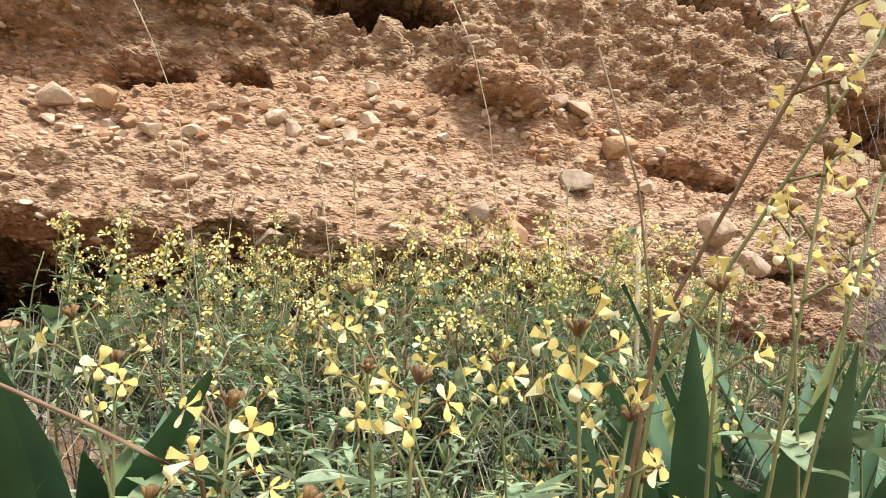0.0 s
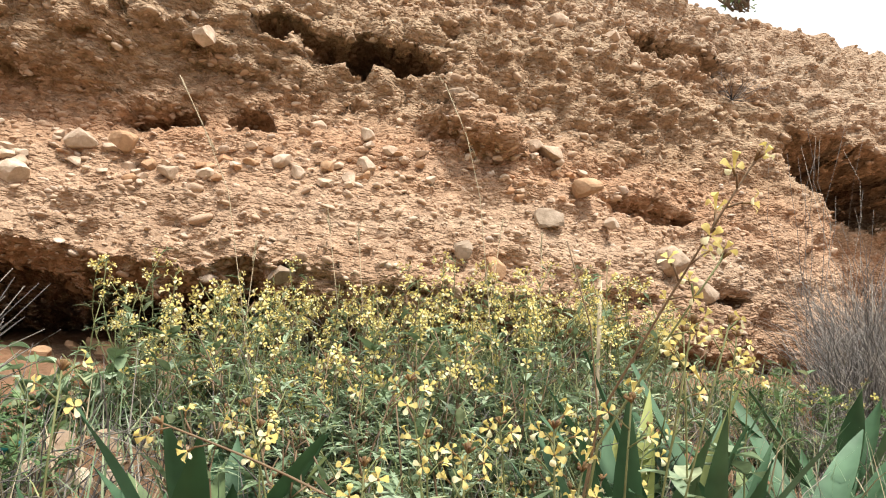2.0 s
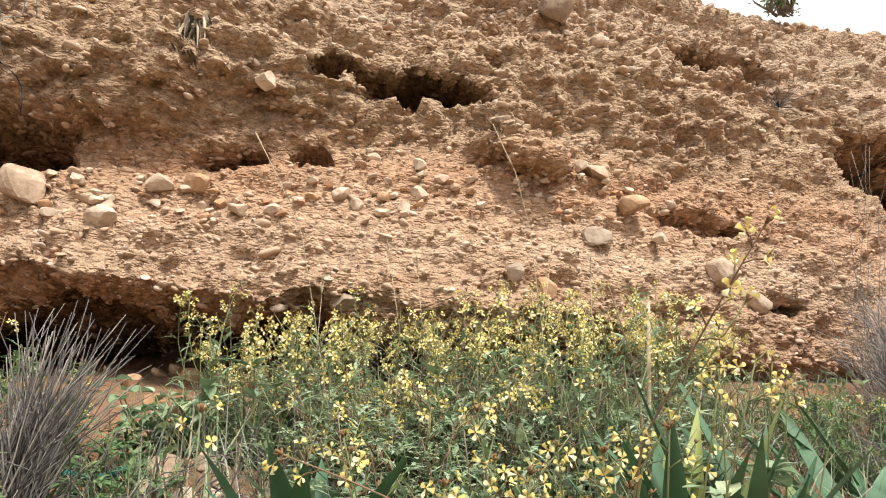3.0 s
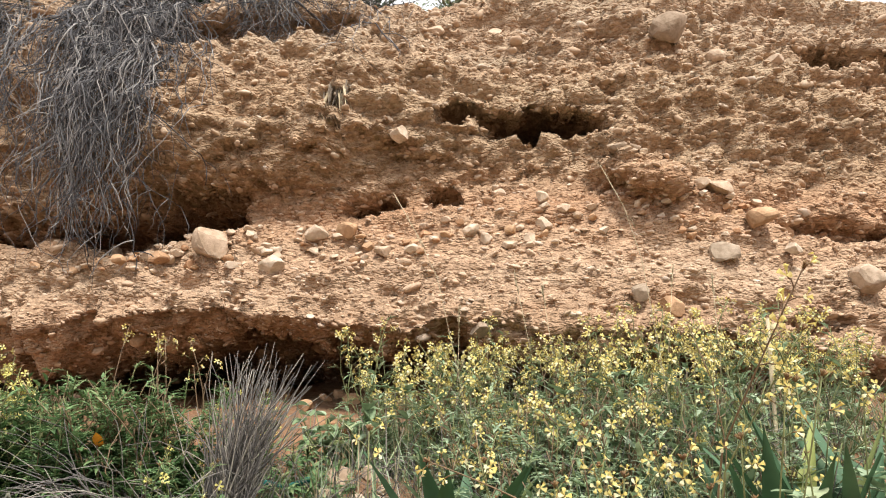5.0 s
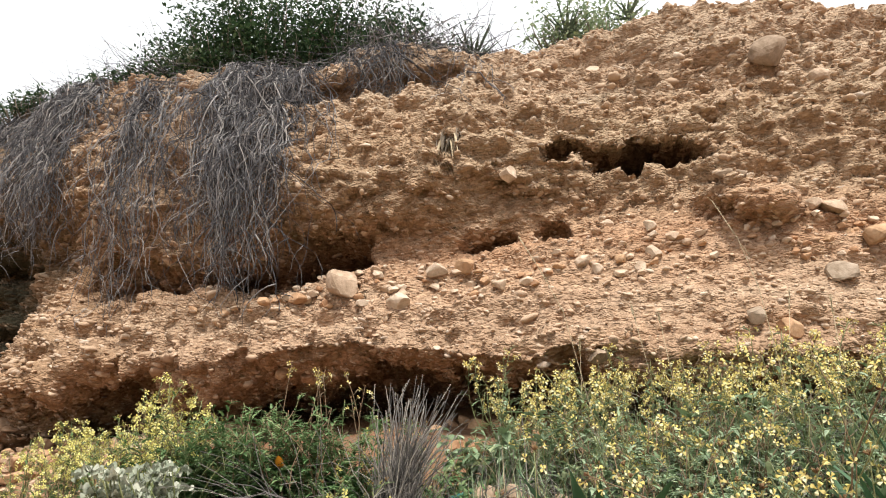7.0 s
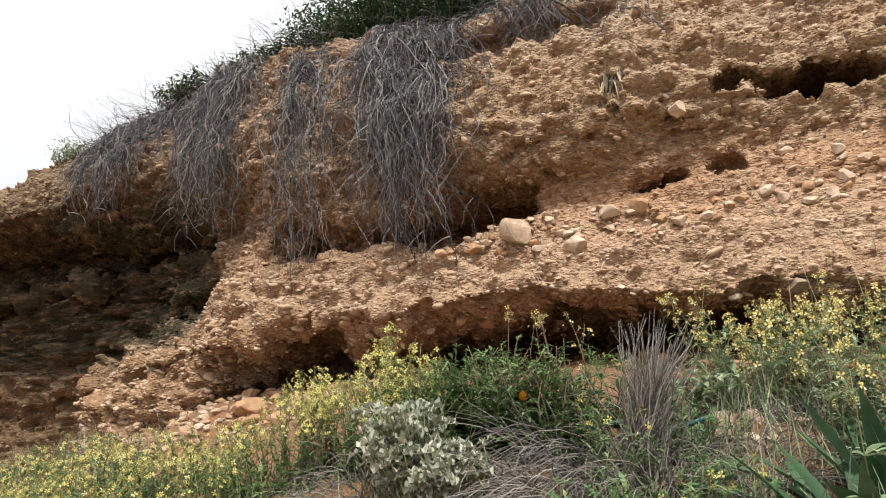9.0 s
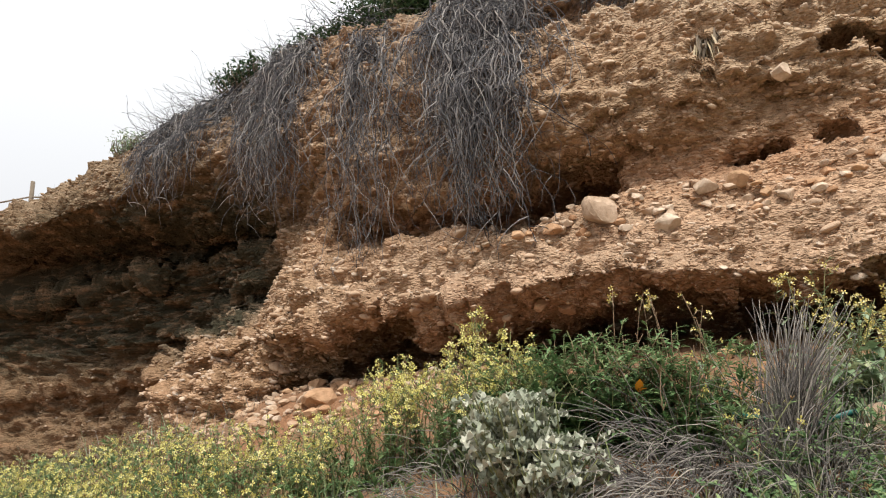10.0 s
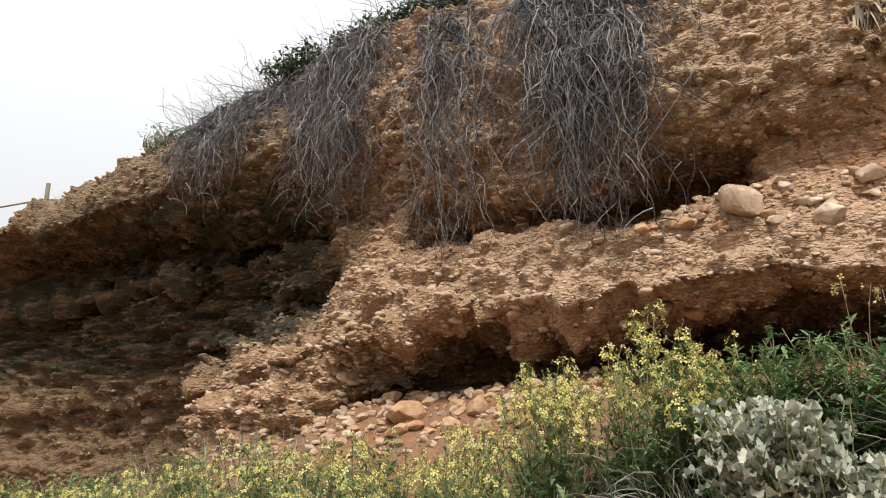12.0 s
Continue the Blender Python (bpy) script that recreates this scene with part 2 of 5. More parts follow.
class Geo:
    """Gathers vertices and faces, with a material number for each face."""

    def __init__(self):
        self.v, self.f, self.m, self.n = [], [], [], 0

    def add(self, verts, faces, mat=0):
        self.v.extend([tuple(p) for p in verts])
        self.f.extend([tuple(i + self.n for i in f) for f in faces])
        self.m.extend([mat] * len(faces))
        self.n += len(verts)

    def tube(self, pts, r0, r1, sides=4, mat=0):
        pts = [Vector(p) for p in pts]
        verts, faces, k = [], [], len(pts)
        for i, p in enumerate(pts):
            d = (pts[min(i + 1, k - 1)] - pts[max(i - 1, 0)]).normalized()
            a = d.orthogonal().normalized()
            b = d.cross(a)
            r = r0 + (r1 - r0) * i / (k - 1)
            for s in range(sides):
                w = 2 * math.pi * s / sides
                verts.append(p + r * (math.cos(w) * a + math.sin(w) * b))
        for i in range(k - 1):
            for s in range(sides):
                q = (s + 1) % sides
                faces.append((i * sides + s, i * sides + q, (i + 1) * sides + q, (i + 1) * sides + s))
        faces.append(tuple(range(sides))[::-1])
        faces.append(tuple((k - 1) * sides + s for s in range(sides)))
        self.add(verts, faces, mat)

    def blade(self, base, way, length, width, droop=0.3, fold=0.25, segs=4, mat=0, wave=0.0, shape=0.8, up=Vector((0, 0, 1)), rnd=random):
        """A leaf: a folded, drooping strip that narrows to a tip."""
        d = Vector(way).normalized()
        side = d.cross(up)
        if side.length < 1e-3:
            side = d.orthogonal()
        side.normalize()
        p, verts, faces = Vector(base), [], []
        ph = rnd.uniform(0, 6)
        for i in range(segs + 1):
            t = i / segs
            w = width * max(math.sin(math.pi * min(1.0, (t * 0.93 + 0.07) ** shape)), 0.02) * 0.5
            nrm = side.cross(d).normalized()
            lift = nrm * (w * fold)
            wv = nrm * (wave * width * math.sin(ph + t * 9))
            verts += [p - side * w + lift + wv, p - nrm * (w * fold * 0.4), p + side * w + lift - wv]
            d = (d - up * (droop / segs)).normalized()
            p = p + d * (length / segs)
        for i in range(segs):
            a = i * 3
            faces += [(a, a + 1, a + 4, a + 3), (a + 1, a + 2, a + 5, a + 4)]
        self.add(verts, faces, mat)

    def flower(self, c, way, size, spin=0.0, mat=0, calyx=1, cup=0.25, rnd=random):
        """Four petals, narrow at the foot and round outside, over a brown calyx."""
        n = Vector(way).normalized()
        a = n.orthogonal().normalized()
        b = n.cross(a)
        c = Vector(c)
        for k in range(4):
            w = spin + k * math.pi / 2 + rnd.uniform(-0.2, 0.2)
            u = math.cos(w) * a + math.sin(w) * b
            s = n.cross(u)
            h, L = cup * rnd.uniform(0.3, 1.7), size * rnd.uniform(0.85, 1.1)
            prof = ((0.08, 0.06, 0.0), (0.4, 0.15, 0.5), (0.7, 0.31, 0.9), (0.93, 0.28, 0.75), (1.03, 0.12, 0.5))
            verts = []
            for r, wd, z in prof:
                verts += [c + u * (r * L) + s * (wd * L) + n * (z * h * L), c + u * (r * L) - s * (wd * L) + n * (z * h * L)]
            self.add(verts, [(2 * i, 2 * i + 1, 2 * i + 3, 2 * i + 2) for i in range(4)], mat)
        self.tube([c - n * size * 0.75, c - n * size * 0.35, c + n * size * 0.12], size * 0.08, size * 0.1, 4, calyx)

    def stone(self, c, size, seed, turn=None, rough=0.18, mat=0, level=2, flat=0.0):
        v, f = ball(level)
        r = np.random.default_rng(seed)
        p = v * (1 + rough * vnoise(v[:, 0] * 1.3 + seed * 3.1, v[:, 1] * 1.3, v[:, 2] * 1.3 + seed)[:, None])
        if flat:
            for _ in range(11):
                k = r.normal(size=3)
                k /= np.linalg.norm(k)
                d = p @ k
                lim = r.uniform(0.5, 0.8)
                p = p - np.outer(np.maximum(d - lim, 0) * 0.97 * flat, k)
        p = p * np.array(size)
        if turn is not None:
            p = p @ np.array(turn).T
        self.add(p + np.array(c), f, mat)

    def mesh(self, name, materials, sharp=False):
        me = bpy.data.meshes.new(name)
        me.from_pydata(self.v, [], self.f)
        for m in materials:
            me.materials.append(m)
        me.polygons.foreach_set("material_index", self.m)
        if not sharp:
            me.polygons.foreach_set("use_smooth", [True] * len(self.f))
        me.update()
        return me


BALLS = {}


def ball(level):
    if level not in BALLS:
        bm = bmesh.new()
        bmesh.ops.create_icosphere(bm, subdivisions=level, radius=1)
        BALLS[level] = (np.array([v.co[:] for v in bm.verts]), [tuple(v.index for v in f.verts) for f in bm.faces])
        bm.free()
    return BALLS[level]


def part(name, geo, materials, parent, label=""):
    ob = new(name, geo.mesh(name, materials) if isinstance(geo, Geo) else geo)
    ob.parent = parent
    return tagged(ob, label) if label else ob


def root_of(name, place, label, category, group="", kind=""):
    ob = new(name)
    ob.location = place
    ob.empty_display_size = 0.05
    return tagged(ob, label, category, group, kind)


# ---- cliff ----
def top_z(x):
    return line(x, (-12, 2.6), (-8.5, 2.74), (-7.2, 2.88), (-5.4, 3.02), (-4.4, 3.13), (-3.4, 3.24), (-2.6, 3.2), (-1.6, 3.08), (-1, 3.0), (0, 2.95), (0.5, 3.05), (0.95, 3.13), (1.3, 3.15), (1.9, 3.11), (2.4, 3.13), (3.1, 3.26), (4.3, 3.4), (9, 3.5)) + 0.035 * vnoise(x * 3.1, x * 0, x * 0 + 5.5)


def lip_z(x):
    return line(x, (-4.4, 0.8), (-3.6, 0.95), (-2.7, 1.05), (-2.3, 1.15), (-2.0, 1.19), (-1.0, 1.2), (-0.5, 1.17), (0, 1.12), (0.9, 1.06), (1.6, 0.98), (2.4, 0.9)) + 0.035 * vnoise(x * 2.3, x * 0 + 3.3, x * 0) + 0.025 * vnoise(x * 7.7, x * 0 + 1.3, x * 0)


def eave_z(x):
    return line(x, (-7.5, 2.42), (-6.3, 2.3), (-5, 2.12), (-4.4, 2.05), (-3.9, 1.97), (-3.4, 1.88), (-3, 1.82), (-2, 1.74), (-1, 1.76), (0, 1.79), (0.5, 1.86), (1.2, 1.83), (2, 1.9), (2.7, 2.15), (3.4, 2.05), (5, 2.1)) + 0.05 * vnoise(x * 2.9, x * 0 + 9.3, x * 0) + 0.025 * vnoise(x * 8.3, x * 0 + 4.3, x * 0)


def hollow(x, z, cx, cz, rx, rz, depth, edge=0.62):
    """A hole in the face: an uneven oval that goes back by depth."""
    k = 0.22 * vnoise(x * 9, x * 0 + cx, z * 12) + 0.12 * vnoise(x * 23, x * 0 + cx, z * 27)
    r = np.sqrt(((x - cx) / rx) ** 2 + ((z - cz) / rz) ** 2) + k
    return depth * smooth(1.12, edge, r)


def face_y(x, z):
    zl, zu, zt = lip_z(x), eave_z(x), top_z(x)
    lip = line(x, (-4.75, 1.1), (-4.45, 0.75), (-4.2, -0.12), (-3.9, -0.24), (-3, -0.42), (-2, -0.53), (-1, -0.57), (0, -0.7), (0.9, -0.8), (1.5, -0.62), (2.2, -0.3), (2.9, -0.06), (3.4, 0.15), (3.75, 0.5), (3.95, 1.0), (6, 1.3))
    shelf = line(x, (-7.5, 1.4), (-6.2, 1.18), (-5, 0.86), (-4.5, 0.78), (-4.0, 0.74), (-3.55, 0.6), (-3.3, 0.35), (-3.15, 0.08), (-2.7, -0.1), (-2.4, -0.18), (-1.5, -0.25), (-0.8, -0.24), (0, -0.28), (0.9, -0.36), (1.5, -0.33), (2, -0.14), (2.9, 0.03), (3.4, 0.25), (3.72, 0.8), (6, 1.3))
    over = line(x, (-12, 1.0), (-8.5, 0.6), (-6.3, 0.3), (-5, 0.06), (-4.5, -0.06), (-3.5, -0.12), (-3.1, -0.28), (-2.6, -0.4), (-1.9, -0.5), (-1.1, -0.58), (-0.2, -0.56), (0.3, -0.42), (0.6, -0.34), (1.1, -0.38), (1.6, -0.28), (2, -0.12), (2.7, 0.08), (3.4, 0.3), (4.5, 0.6), (9, 1.4))
    under = line(x, (-4.4, 0.02), (-4.1, -0.06), (-3.7, -0.22), (-3.3, -0.22), (-3.0, 0.02), (-2.6, 0.35), (-2.2, 0.6), (-1.5, 0.85), (-0.5, 1.1), (0.6, 1.05), (1.2, 0.7), (1.9, 0.3), (2.6, 0.08))
    s = np.clip((z - zl) / (zu - zl), 0, 1)
    y = lip + (shelf - lip) * np.minimum(1, s * line(x, (-4.4, 2.4), (-3.4, 2.4), (-3.15, 1.5), (-2.8, 1)))
    # rounded nose of the lower bench
    y = y + 0.07 * smooth(0.1, 0.0, s) * smooth(-0.02, 0.0, zl - z)
    thick = smooth(0.3, -0.6, x)
    y = y + (0.24 + 0.2 * thick) * smooth(0.6, 0.0, x) * smooth(-3.0, -2.6, x) * np.clip((zl - z) / 0.22, 0, 1)
    y = y + under * smooth(0.01 + 0.035 * thick, 0.12 + 0.08 * thick, zl - z + 0.035 * vnoise(x * 7, x * 0, z * 3) + 0.02 * vnoise(x * 17, x * 0, z * 3)) - 0.1 * smooth(0.2, 0.6, zl - z)
    # upper bench, overhanging the hollowed band below it
    soft = smooth(-0.8, -0.35, x)
    e = smooth(-0.03 - 0.13 * soft, 0.05 + 0.06 * soft + 0.08 * smooth(-2.9, -3.7, x), z - zu)
    h = np.clip((z - zu) / np.maximum(zt - zu, 0.2), 0, 1)
    up = over + 0.4 * h ** 2.3 + 0.25 * smooth(0.93, 1.0, h)
    far = smooth(-2.2, -3.0, x)
    up = up + (0.17 + 0.27 * far) * smooth(0.26 + 0.2 * far, 0.0, h) * smooth(0.7, -0.1, x) * smooth(-5.2, -4.2, x)
    y = y * (1 - e) + up * e
    # roots' overhang near the top
    y = y + 0.13 * smooth(-1.45, -1.2, x) * smooth(-0.15, -0.4, x) * smooth(0.1, 0.06, np.abs(z - (2.69 + 0.05 * x)))
    # deep smooth hollow under the upper bench
    y = y + 0.32 * smooth(-2.6, -2.3, x) * smooth(-0.68, -0.95, x) * smooth(0.24, 0.12, zu - z) * smooth(-0.03, 0.03, zu - z)
    # the far recess: a stained mass, a black hole and a ledge over ragged layers
    y = y - 0.2 * smooth(1.2, 0.5, np.sqrt(((x + 3.75) / 0.5) ** 2 + ((z - 1.72) / 0.2) ** 2))
    y = y + hollow(x, z, -4.45, 1.96, 0.4, 0.11, 0.6)
    y = y + 0.2 * smooth(-4.6, -5.0, x) * smooth(0.28, 0.2, np.abs(z - 2.14))
    y = y - 0.22 * smooth(-4.7, -5.1, x) * smooth(0.07, 0.03, np.abs(z - 1.87 - 0.02 * np.sin(x * 5)))
    # holes
    y = y + hollow(x, z, 0.72, 2.09, 0.23, 0.085, 0.9, 0.85)
    y = y + hollow(x, z, 0.36, 2.13, 0.2, 0.05, 0.22, 0.8)
    y = y + hollow(x, z, -0.1, 1.7, 0.12, 0.06, 0.28)
    y = y + hollow(x, z, 0.22, 1.73, 0.06, 0.05, 0.16)
    y = y + hollow(x, z, -1.05, 1.72, 0.4, 0.13, 0.24)
    y = y + hollow(x, z, -0.8, 1.64, 0.13, 0.08, 0.28)
    y = y + hollow(x, z, -1.62, 1.62, 0.2, 0.1, 0.2)
    y = y + hollow(x, z, -2.3, 1.62, 0.28, 0.12, 0.22)
    y = y + hollow(x, z, 1.78, 1.1, 0.2, 0.06, 0.12)
    y = y + hollow(x, z, 1.95, 1.55, 0.3, 0.07, 0.14)
    y = y + hollow(x, z, 2.35, 1.2, 0.18, 0.06, 0.14)
    y = y + hollow(x, z, 3.85, 2.12, 0.75, 0.2, 1.5)
    y = y + hollow(x, z, 2.35, 2.55, 0.4, 0.07, 0.2)
    # a proud knob of harder stone
    y = y - 0.2 * smooth(1.15, 0.6, np.sqrt(((x - 1.12) / 0.19) ** 2 + ((z - 1.82) / 0.1) ** 2) + 0.25 * vnoise(x * 9, x * 0 + 2, z * 11))
    return y


def relief(x, y, z):
    """Layered lumps, at four sizes."""
    r = 0.055 * vnoise(x * 1.7, y * 1.7 + 1.2, z * 4.1) + 0.04 * vnoise(x * 4.2, y * 4.2 + 7.7, z * 11)
    r = r + 0.026 * vnoise(x * 11, y * 11 + 4.1, z * 24)
    lumps = np.abs(vnoise(x * 19, y * 19 + 2.4, z * 37)) + 0.6 * np.abs(vnoise(x * 37, y * 37 + 6.4, z * 61))
    r = r - 0.04 * (lumps - 0.5) + 0.045 * smooth(0.45, 0.8, vnoise(x * 8, y * 8 + 5.9, z * 21))
    calm = 1 - 0.4 * smooth(0.1, 0.3, z - lip_z(x)) * smooth(0.05, 0.2, eave_z(x) - z)
    upper = np.maximum(smooth(0.0, 0.12, z - eave_z(x)), smooth(1.2, 1.7, x) * 0.8)
    r = r - upper * 0.065 * (np.abs(vnoise(x * 5.5, y * 5.5 + 8.8, z * 9)) + 0.6 * np.abs(vnoise(x * 12, y * 12 + 3.8, z * 17)) - 0.45)
    ragged = smooth(-3.3, -4.1, x) * smooth(0.05, 0.25, z - lip_z(x)) * smooth(2.05, 1.9, z)
    layers = 0.13 * vnoise(x * 1.6, y * 0 + 3.1, z * 8) + 0.11 * vnoise(x * 4, y * 3 + 6.1, z * 19) - 0.12 * np.abs(vnoise(x * 9, y * 5 + 1.1, z * 26)) - 0.08 * np.abs(vnoise(x * 17, y * 9 + 1.7, z * 41))
    bench = smooth(-0.3, -1.8, x) * smooth(0.5, 0.25, np.abs(z - lip_z(x) - 0.0))
    blocks = 0.09 * vnoise(x * 4.5, y * 4 + 2.2, z * 9) - 0.09 * np.abs(vnoise(x * 9, y * 9 + 9.1, z * 15))
    return r * calm + ragged * layers + bench * blocks


def build_grid(name, px, py, pz, mat):
    nu, nv = px.shape
    me = bpy.data.meshes.new(name)
    co = np.stack([px, py, pz], -1).reshape(-1, 3).astype(np.float32)
    i = np.arange(nu * nv).reshape(nu, nv)
    q = np.stack([i[:-1, :-1], i[1:, :-1], i[1:, 1:], i[:-1, 1:]], -1).reshape(-1, 4)
    me.vertices.add(len(co))
    me.vertices.foreach_set("co", co.ravel())
    me.loops.add(q.size)
    me.loops.foreach_set("vertex_index", q.ravel().astype(np.int32))
    me.polygons.add(len(q))
    me.polygons.foreach_set("loop_start", np.arange(0, q.size, 4, dtype=np.int32))
    me.polygons.foreach_set("use_smooth", np.ones(len(q), bool))
    me.materials.append(mat)
    me.update(calc_edges=True)
    return me


def blur(a, axis, times):
    """Even out along one axis."""
    for _ in range(times):
        p = np.concatenate([a.take([0], axis), a, a.take([-1], axis)], axis)
        n = a.shape[axis]
        a = (p.take(range(0, n), axis) + 2 * a + p.take(range(2, n + 2), axis)) / 4
    return a


def normals_of(px, py, pz):
    """Unit normals of a grid, pointing out of the cliff."""
    du = np.stack([np.gradient(a, axis=0) for a in (px, py, pz)], -1)
    dv = np.stack([np.gradient(a, axis=1) for a in (px, py, pz)], -1)
    n = np.cross(du, dv)
    n /= np.linalg.norm(n, axis=-1, keepdims=True) + 1e-9
    return -n if n[..., 1].mean() > 0 else n


xs = np.concatenate([np.linspace(-30, -8.6, 30), np.linspace(-8.5, -4.6, 170), np.linspace(-4.585, -3.0, 120), np.linspace(-2.988, 2.6, 470), np.linspace(2.62, 5, 90), np.linspace(5.2, 30, 30)])
# rows at even steps along the profile, so that undersides and floors are as finely cut as the front
fine_h = np.linspace(0, 1, 600)
fx = np.repeat(xs[:, None], 600, 1)
fz = fine_h[None, :] * top_z(xs)[:, None]
fy = face_y(fx, fz)
run = np.hypot(np.diff(fz, axis=1), np.minimum(np.abs(np.diff(fy, axis=1)), 0.022))
run = np.concatenate([np.zeros((len(xs), 1)), np.cumsum(run, 1)], 1)
rows = np.linspace(0, 1, 300)
heights = blur(np.array([np.interp(rows, q / q[-1], fine_h) for q in run]), 0, 12)
gx = np.repeat(xs[:, None], len(rows), 1)
gz = heights * top_z(xs)[:, None]
gy = face_y(gx, gz)
out_n = normals_of(gx, gy, gz)
out_n = blur(blur(out_n, 0, 4), 1, 4)
out_n /= np.linalg.norm(out_n, axis=-1, keepdims=True) + 1e-9
push = relief(gx, gy, gz) * smooth(30, 8, np.abs(gx)) * (1 - 0.7 * smooth(0.95, 1.0, heights))
gx, gy, gz = gx - out_n[..., 0] * push, gy - out_n[..., 1] * push, gz - out_n[..., 2] * push
# the top, going back from the rim
back_d = np.concatenate([[0.015, 0.04, 0.08, 0.14, 0.22, 0.35, 0.55, 0.8, 1.2, 2, 4, 8, 20, 60]])
bx = np.repeat(gx[:, -1:], len(back_d), 1)
by = gy[:, -1:] + back_d[None, :]
bz = gz[:, -1:] + 0.06 * smooth(0, 0.5, back_d)[None, :] + 0.03 * back_d[None, :] ** 0.7 + 0.05 * vnoise(bx * 3, by * 3, bx * 0) * smooth(0, 0.2, back_d)[None, :]
GX, GY, GZ = np.concatenate([gx, bx], 1), np.concatenate([gy, by], 1), np.concatenate([gz, bz], 1)
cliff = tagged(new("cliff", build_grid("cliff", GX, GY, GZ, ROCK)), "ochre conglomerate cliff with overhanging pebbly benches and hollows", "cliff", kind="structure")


def rock_y(x, z):
    """Depth of the finished face at one place."""
    i = int(np.clip(np.searchsorted(xs, x), 1, len(xs) - 1))
    return float(gy[i, int(np.argmin(np.abs(gz[i] - z)))])


# ---- ground ----
def ground_z(x, y):
    z = line(y, (-400, -12), (-60, -2.6), (-12, -1.1), (-6, -0.65), (-4, -0.35), (-3, 0.02), (-2.3, 0.3), (-1.7, 0.5), (-1.2, 0.63), (-0.8, 0.74), (-0.3, 0.84), (1.0, 1.0), (60, 1.5), (400, 1.5))
    z = z - line(x, (-30, 1.2), (-7, 0.62), (-4, 0.36), (-2.4, 0.2), (-1.2, 0.06), (-0.5, 0), (1.8, 0), (3, 0.05), (30, 0.3)) * smooth(-6, -2.5, y)
    z = z - 0.4 * smooth(-3.5, -4.8, x) * smooth(-1.3, -0.3, y)
    near = smooth(30, 6, np.abs(y)) * smooth(30, 8, np.abs(x))
    z = z + near * (0.04 * vnoise(x * 1.5, y * 1.5, x * 0) + 0.02 * vnoise(x * 5, y * 5, x * 0 + 3) + 0.008 * vnoise(x * 19, y * 19, x * 0 + 3))
    z = z + 0.1 * smooth(-3.3, -2.8, x) * smooth(-1.2, -1.7, x) * smooth(-0.95, -0.5, y)
    # small heap of rubble
    return z + 0.1 * np.exp(-(((x - 0.12) / 0.16) ** 2 + ((y + 1.5) / 0.13) ** 2))


ax = np.concatenate([[-400, -150, -60, -30, -18], np.linspace(-12, -4, 50), np.linspace(-3.9, 3, 230), np.linspace(3.1, 8, 30), [12, 20, 40, 120, 400]])
ay = np.concatenate([[-400, -150, -60, -30, -18, -12], np.linspace(-9, -4, 30), np.linspace(-3.95, 1.2, 180), [2, 5, 20, 60, 150, 400]])
ggx, ggy = np.meshgrid(ax, ay, indexing="ij")
ground = tagged(new("ground", build_grid("ground", ggx, ggy, ground_z(ggx, ggy), SOIL)), "reddish bare soil sloping up to the cliff foot", "ground", kind="structure")


def floor_at(x, y):
    return float(ground_z(np.array([float(x)]), np.array([float(y)]))[0])


# ---- pebbles set in the cliff ----
NRM = normals_of(gx, gy, gz)


def scatter_pebbles(count, x0, x1, amin, amax, seed):
    """Places, sizes and turns of pebbles that lie flat in the layers."""
    r = np.random.default_rng(seed)
    cols = np.flatnonzero((xs > x0) & (xs < x1))
    i = r.choice(cols, count)
    # even cover by length along the face
    ds = np.hypot(np.diff(gy, axis=1), np.diff(gz, axis=1))
    cum = np.concatenate([np.zeros((len(xs), 1)), np.cumsum(np.minimum(ds, 0.06), 1)], 1)
    j = np.array([np.searchsorted(cum[a], u * cum[a, -1]) for a, u in zip(i, r.random(count))]).clip(1, len(rows) - 2)
    p = np.stack([gx[i, j] + r.uniform(-0.006, 0.006, count), gy[i, j], gz[i, j]], -1)
    smooth_band = (p[:, 0] > -2.8) & (p[:, 0] < -0.7) & (np.abs(p[:, 2] - eave_z(p[:, 0]) + 0.08) < 0.1)
    keep = (p[:, 2] > 0.35) & ~(smooth_band & (r.random(count) < 0.4))
    a = amin * (amax / amin) ** (r.random(count) ** 1.9)
    return p[keep], NRM[i, j][keep], a[keep]


def pebble_axes(r, a):
    """Axes of flat pebbles: long across, short upright, a little tilted."""
    n = len(a)
    yaw, tip, lean = r.uniform(0, 6.28, n), r.normal(0.12, 0.3, n), r.normal(0, 0.25, n)
    cy, sy, ct, stt, cl, sl = np.cos(yaw), np.sin(yaw), np.cos(tip), np.sin(tip), np.cos(lean), np.sin(lean)
    o, e = np.zeros(n), np.ones(n)
    rz = np.array([[cy, -sy, o], [sy, cy, o], [o, o, e]]).transpose(2, 0, 1)
    ry = np.array([[ct, o, stt], [o, e, o], [-stt, o, ct]]).transpose(2, 0, 1)
    rx = np.array([[e, o, o], [o, cl, -sl], [o, sl, cl]]).transpose(2, 0, 1)
    size = np.stack([a, a * r.uniform(0.6, 0.95, n), a * r.uniform(0.3, 0.58, n)], -1)
    return (ry @ rx @ rz) * size[:, None, :]


def pebble_shapes(level, count):
    v, f = ball(level)
    out = []
    for k in range(count):
        w = v * (1 + 0.22 * vnoise(v[:, 0] * 1.4 + k * 5.3, v[:, 1] * 1.4, v[:, 2] * 1.4 + k)[:, None])
        r = np.random.default_rng(k)
        for _ in range(8):
            n = r.normal(size=3)
            n /= np.linalg.norm(n)
            w = w - np.outer(np.maximum(w @ n - r.uniform(0.52, 0.8), 0) * 0.92, n)
        out.append(w)
    return out, np.array(f)


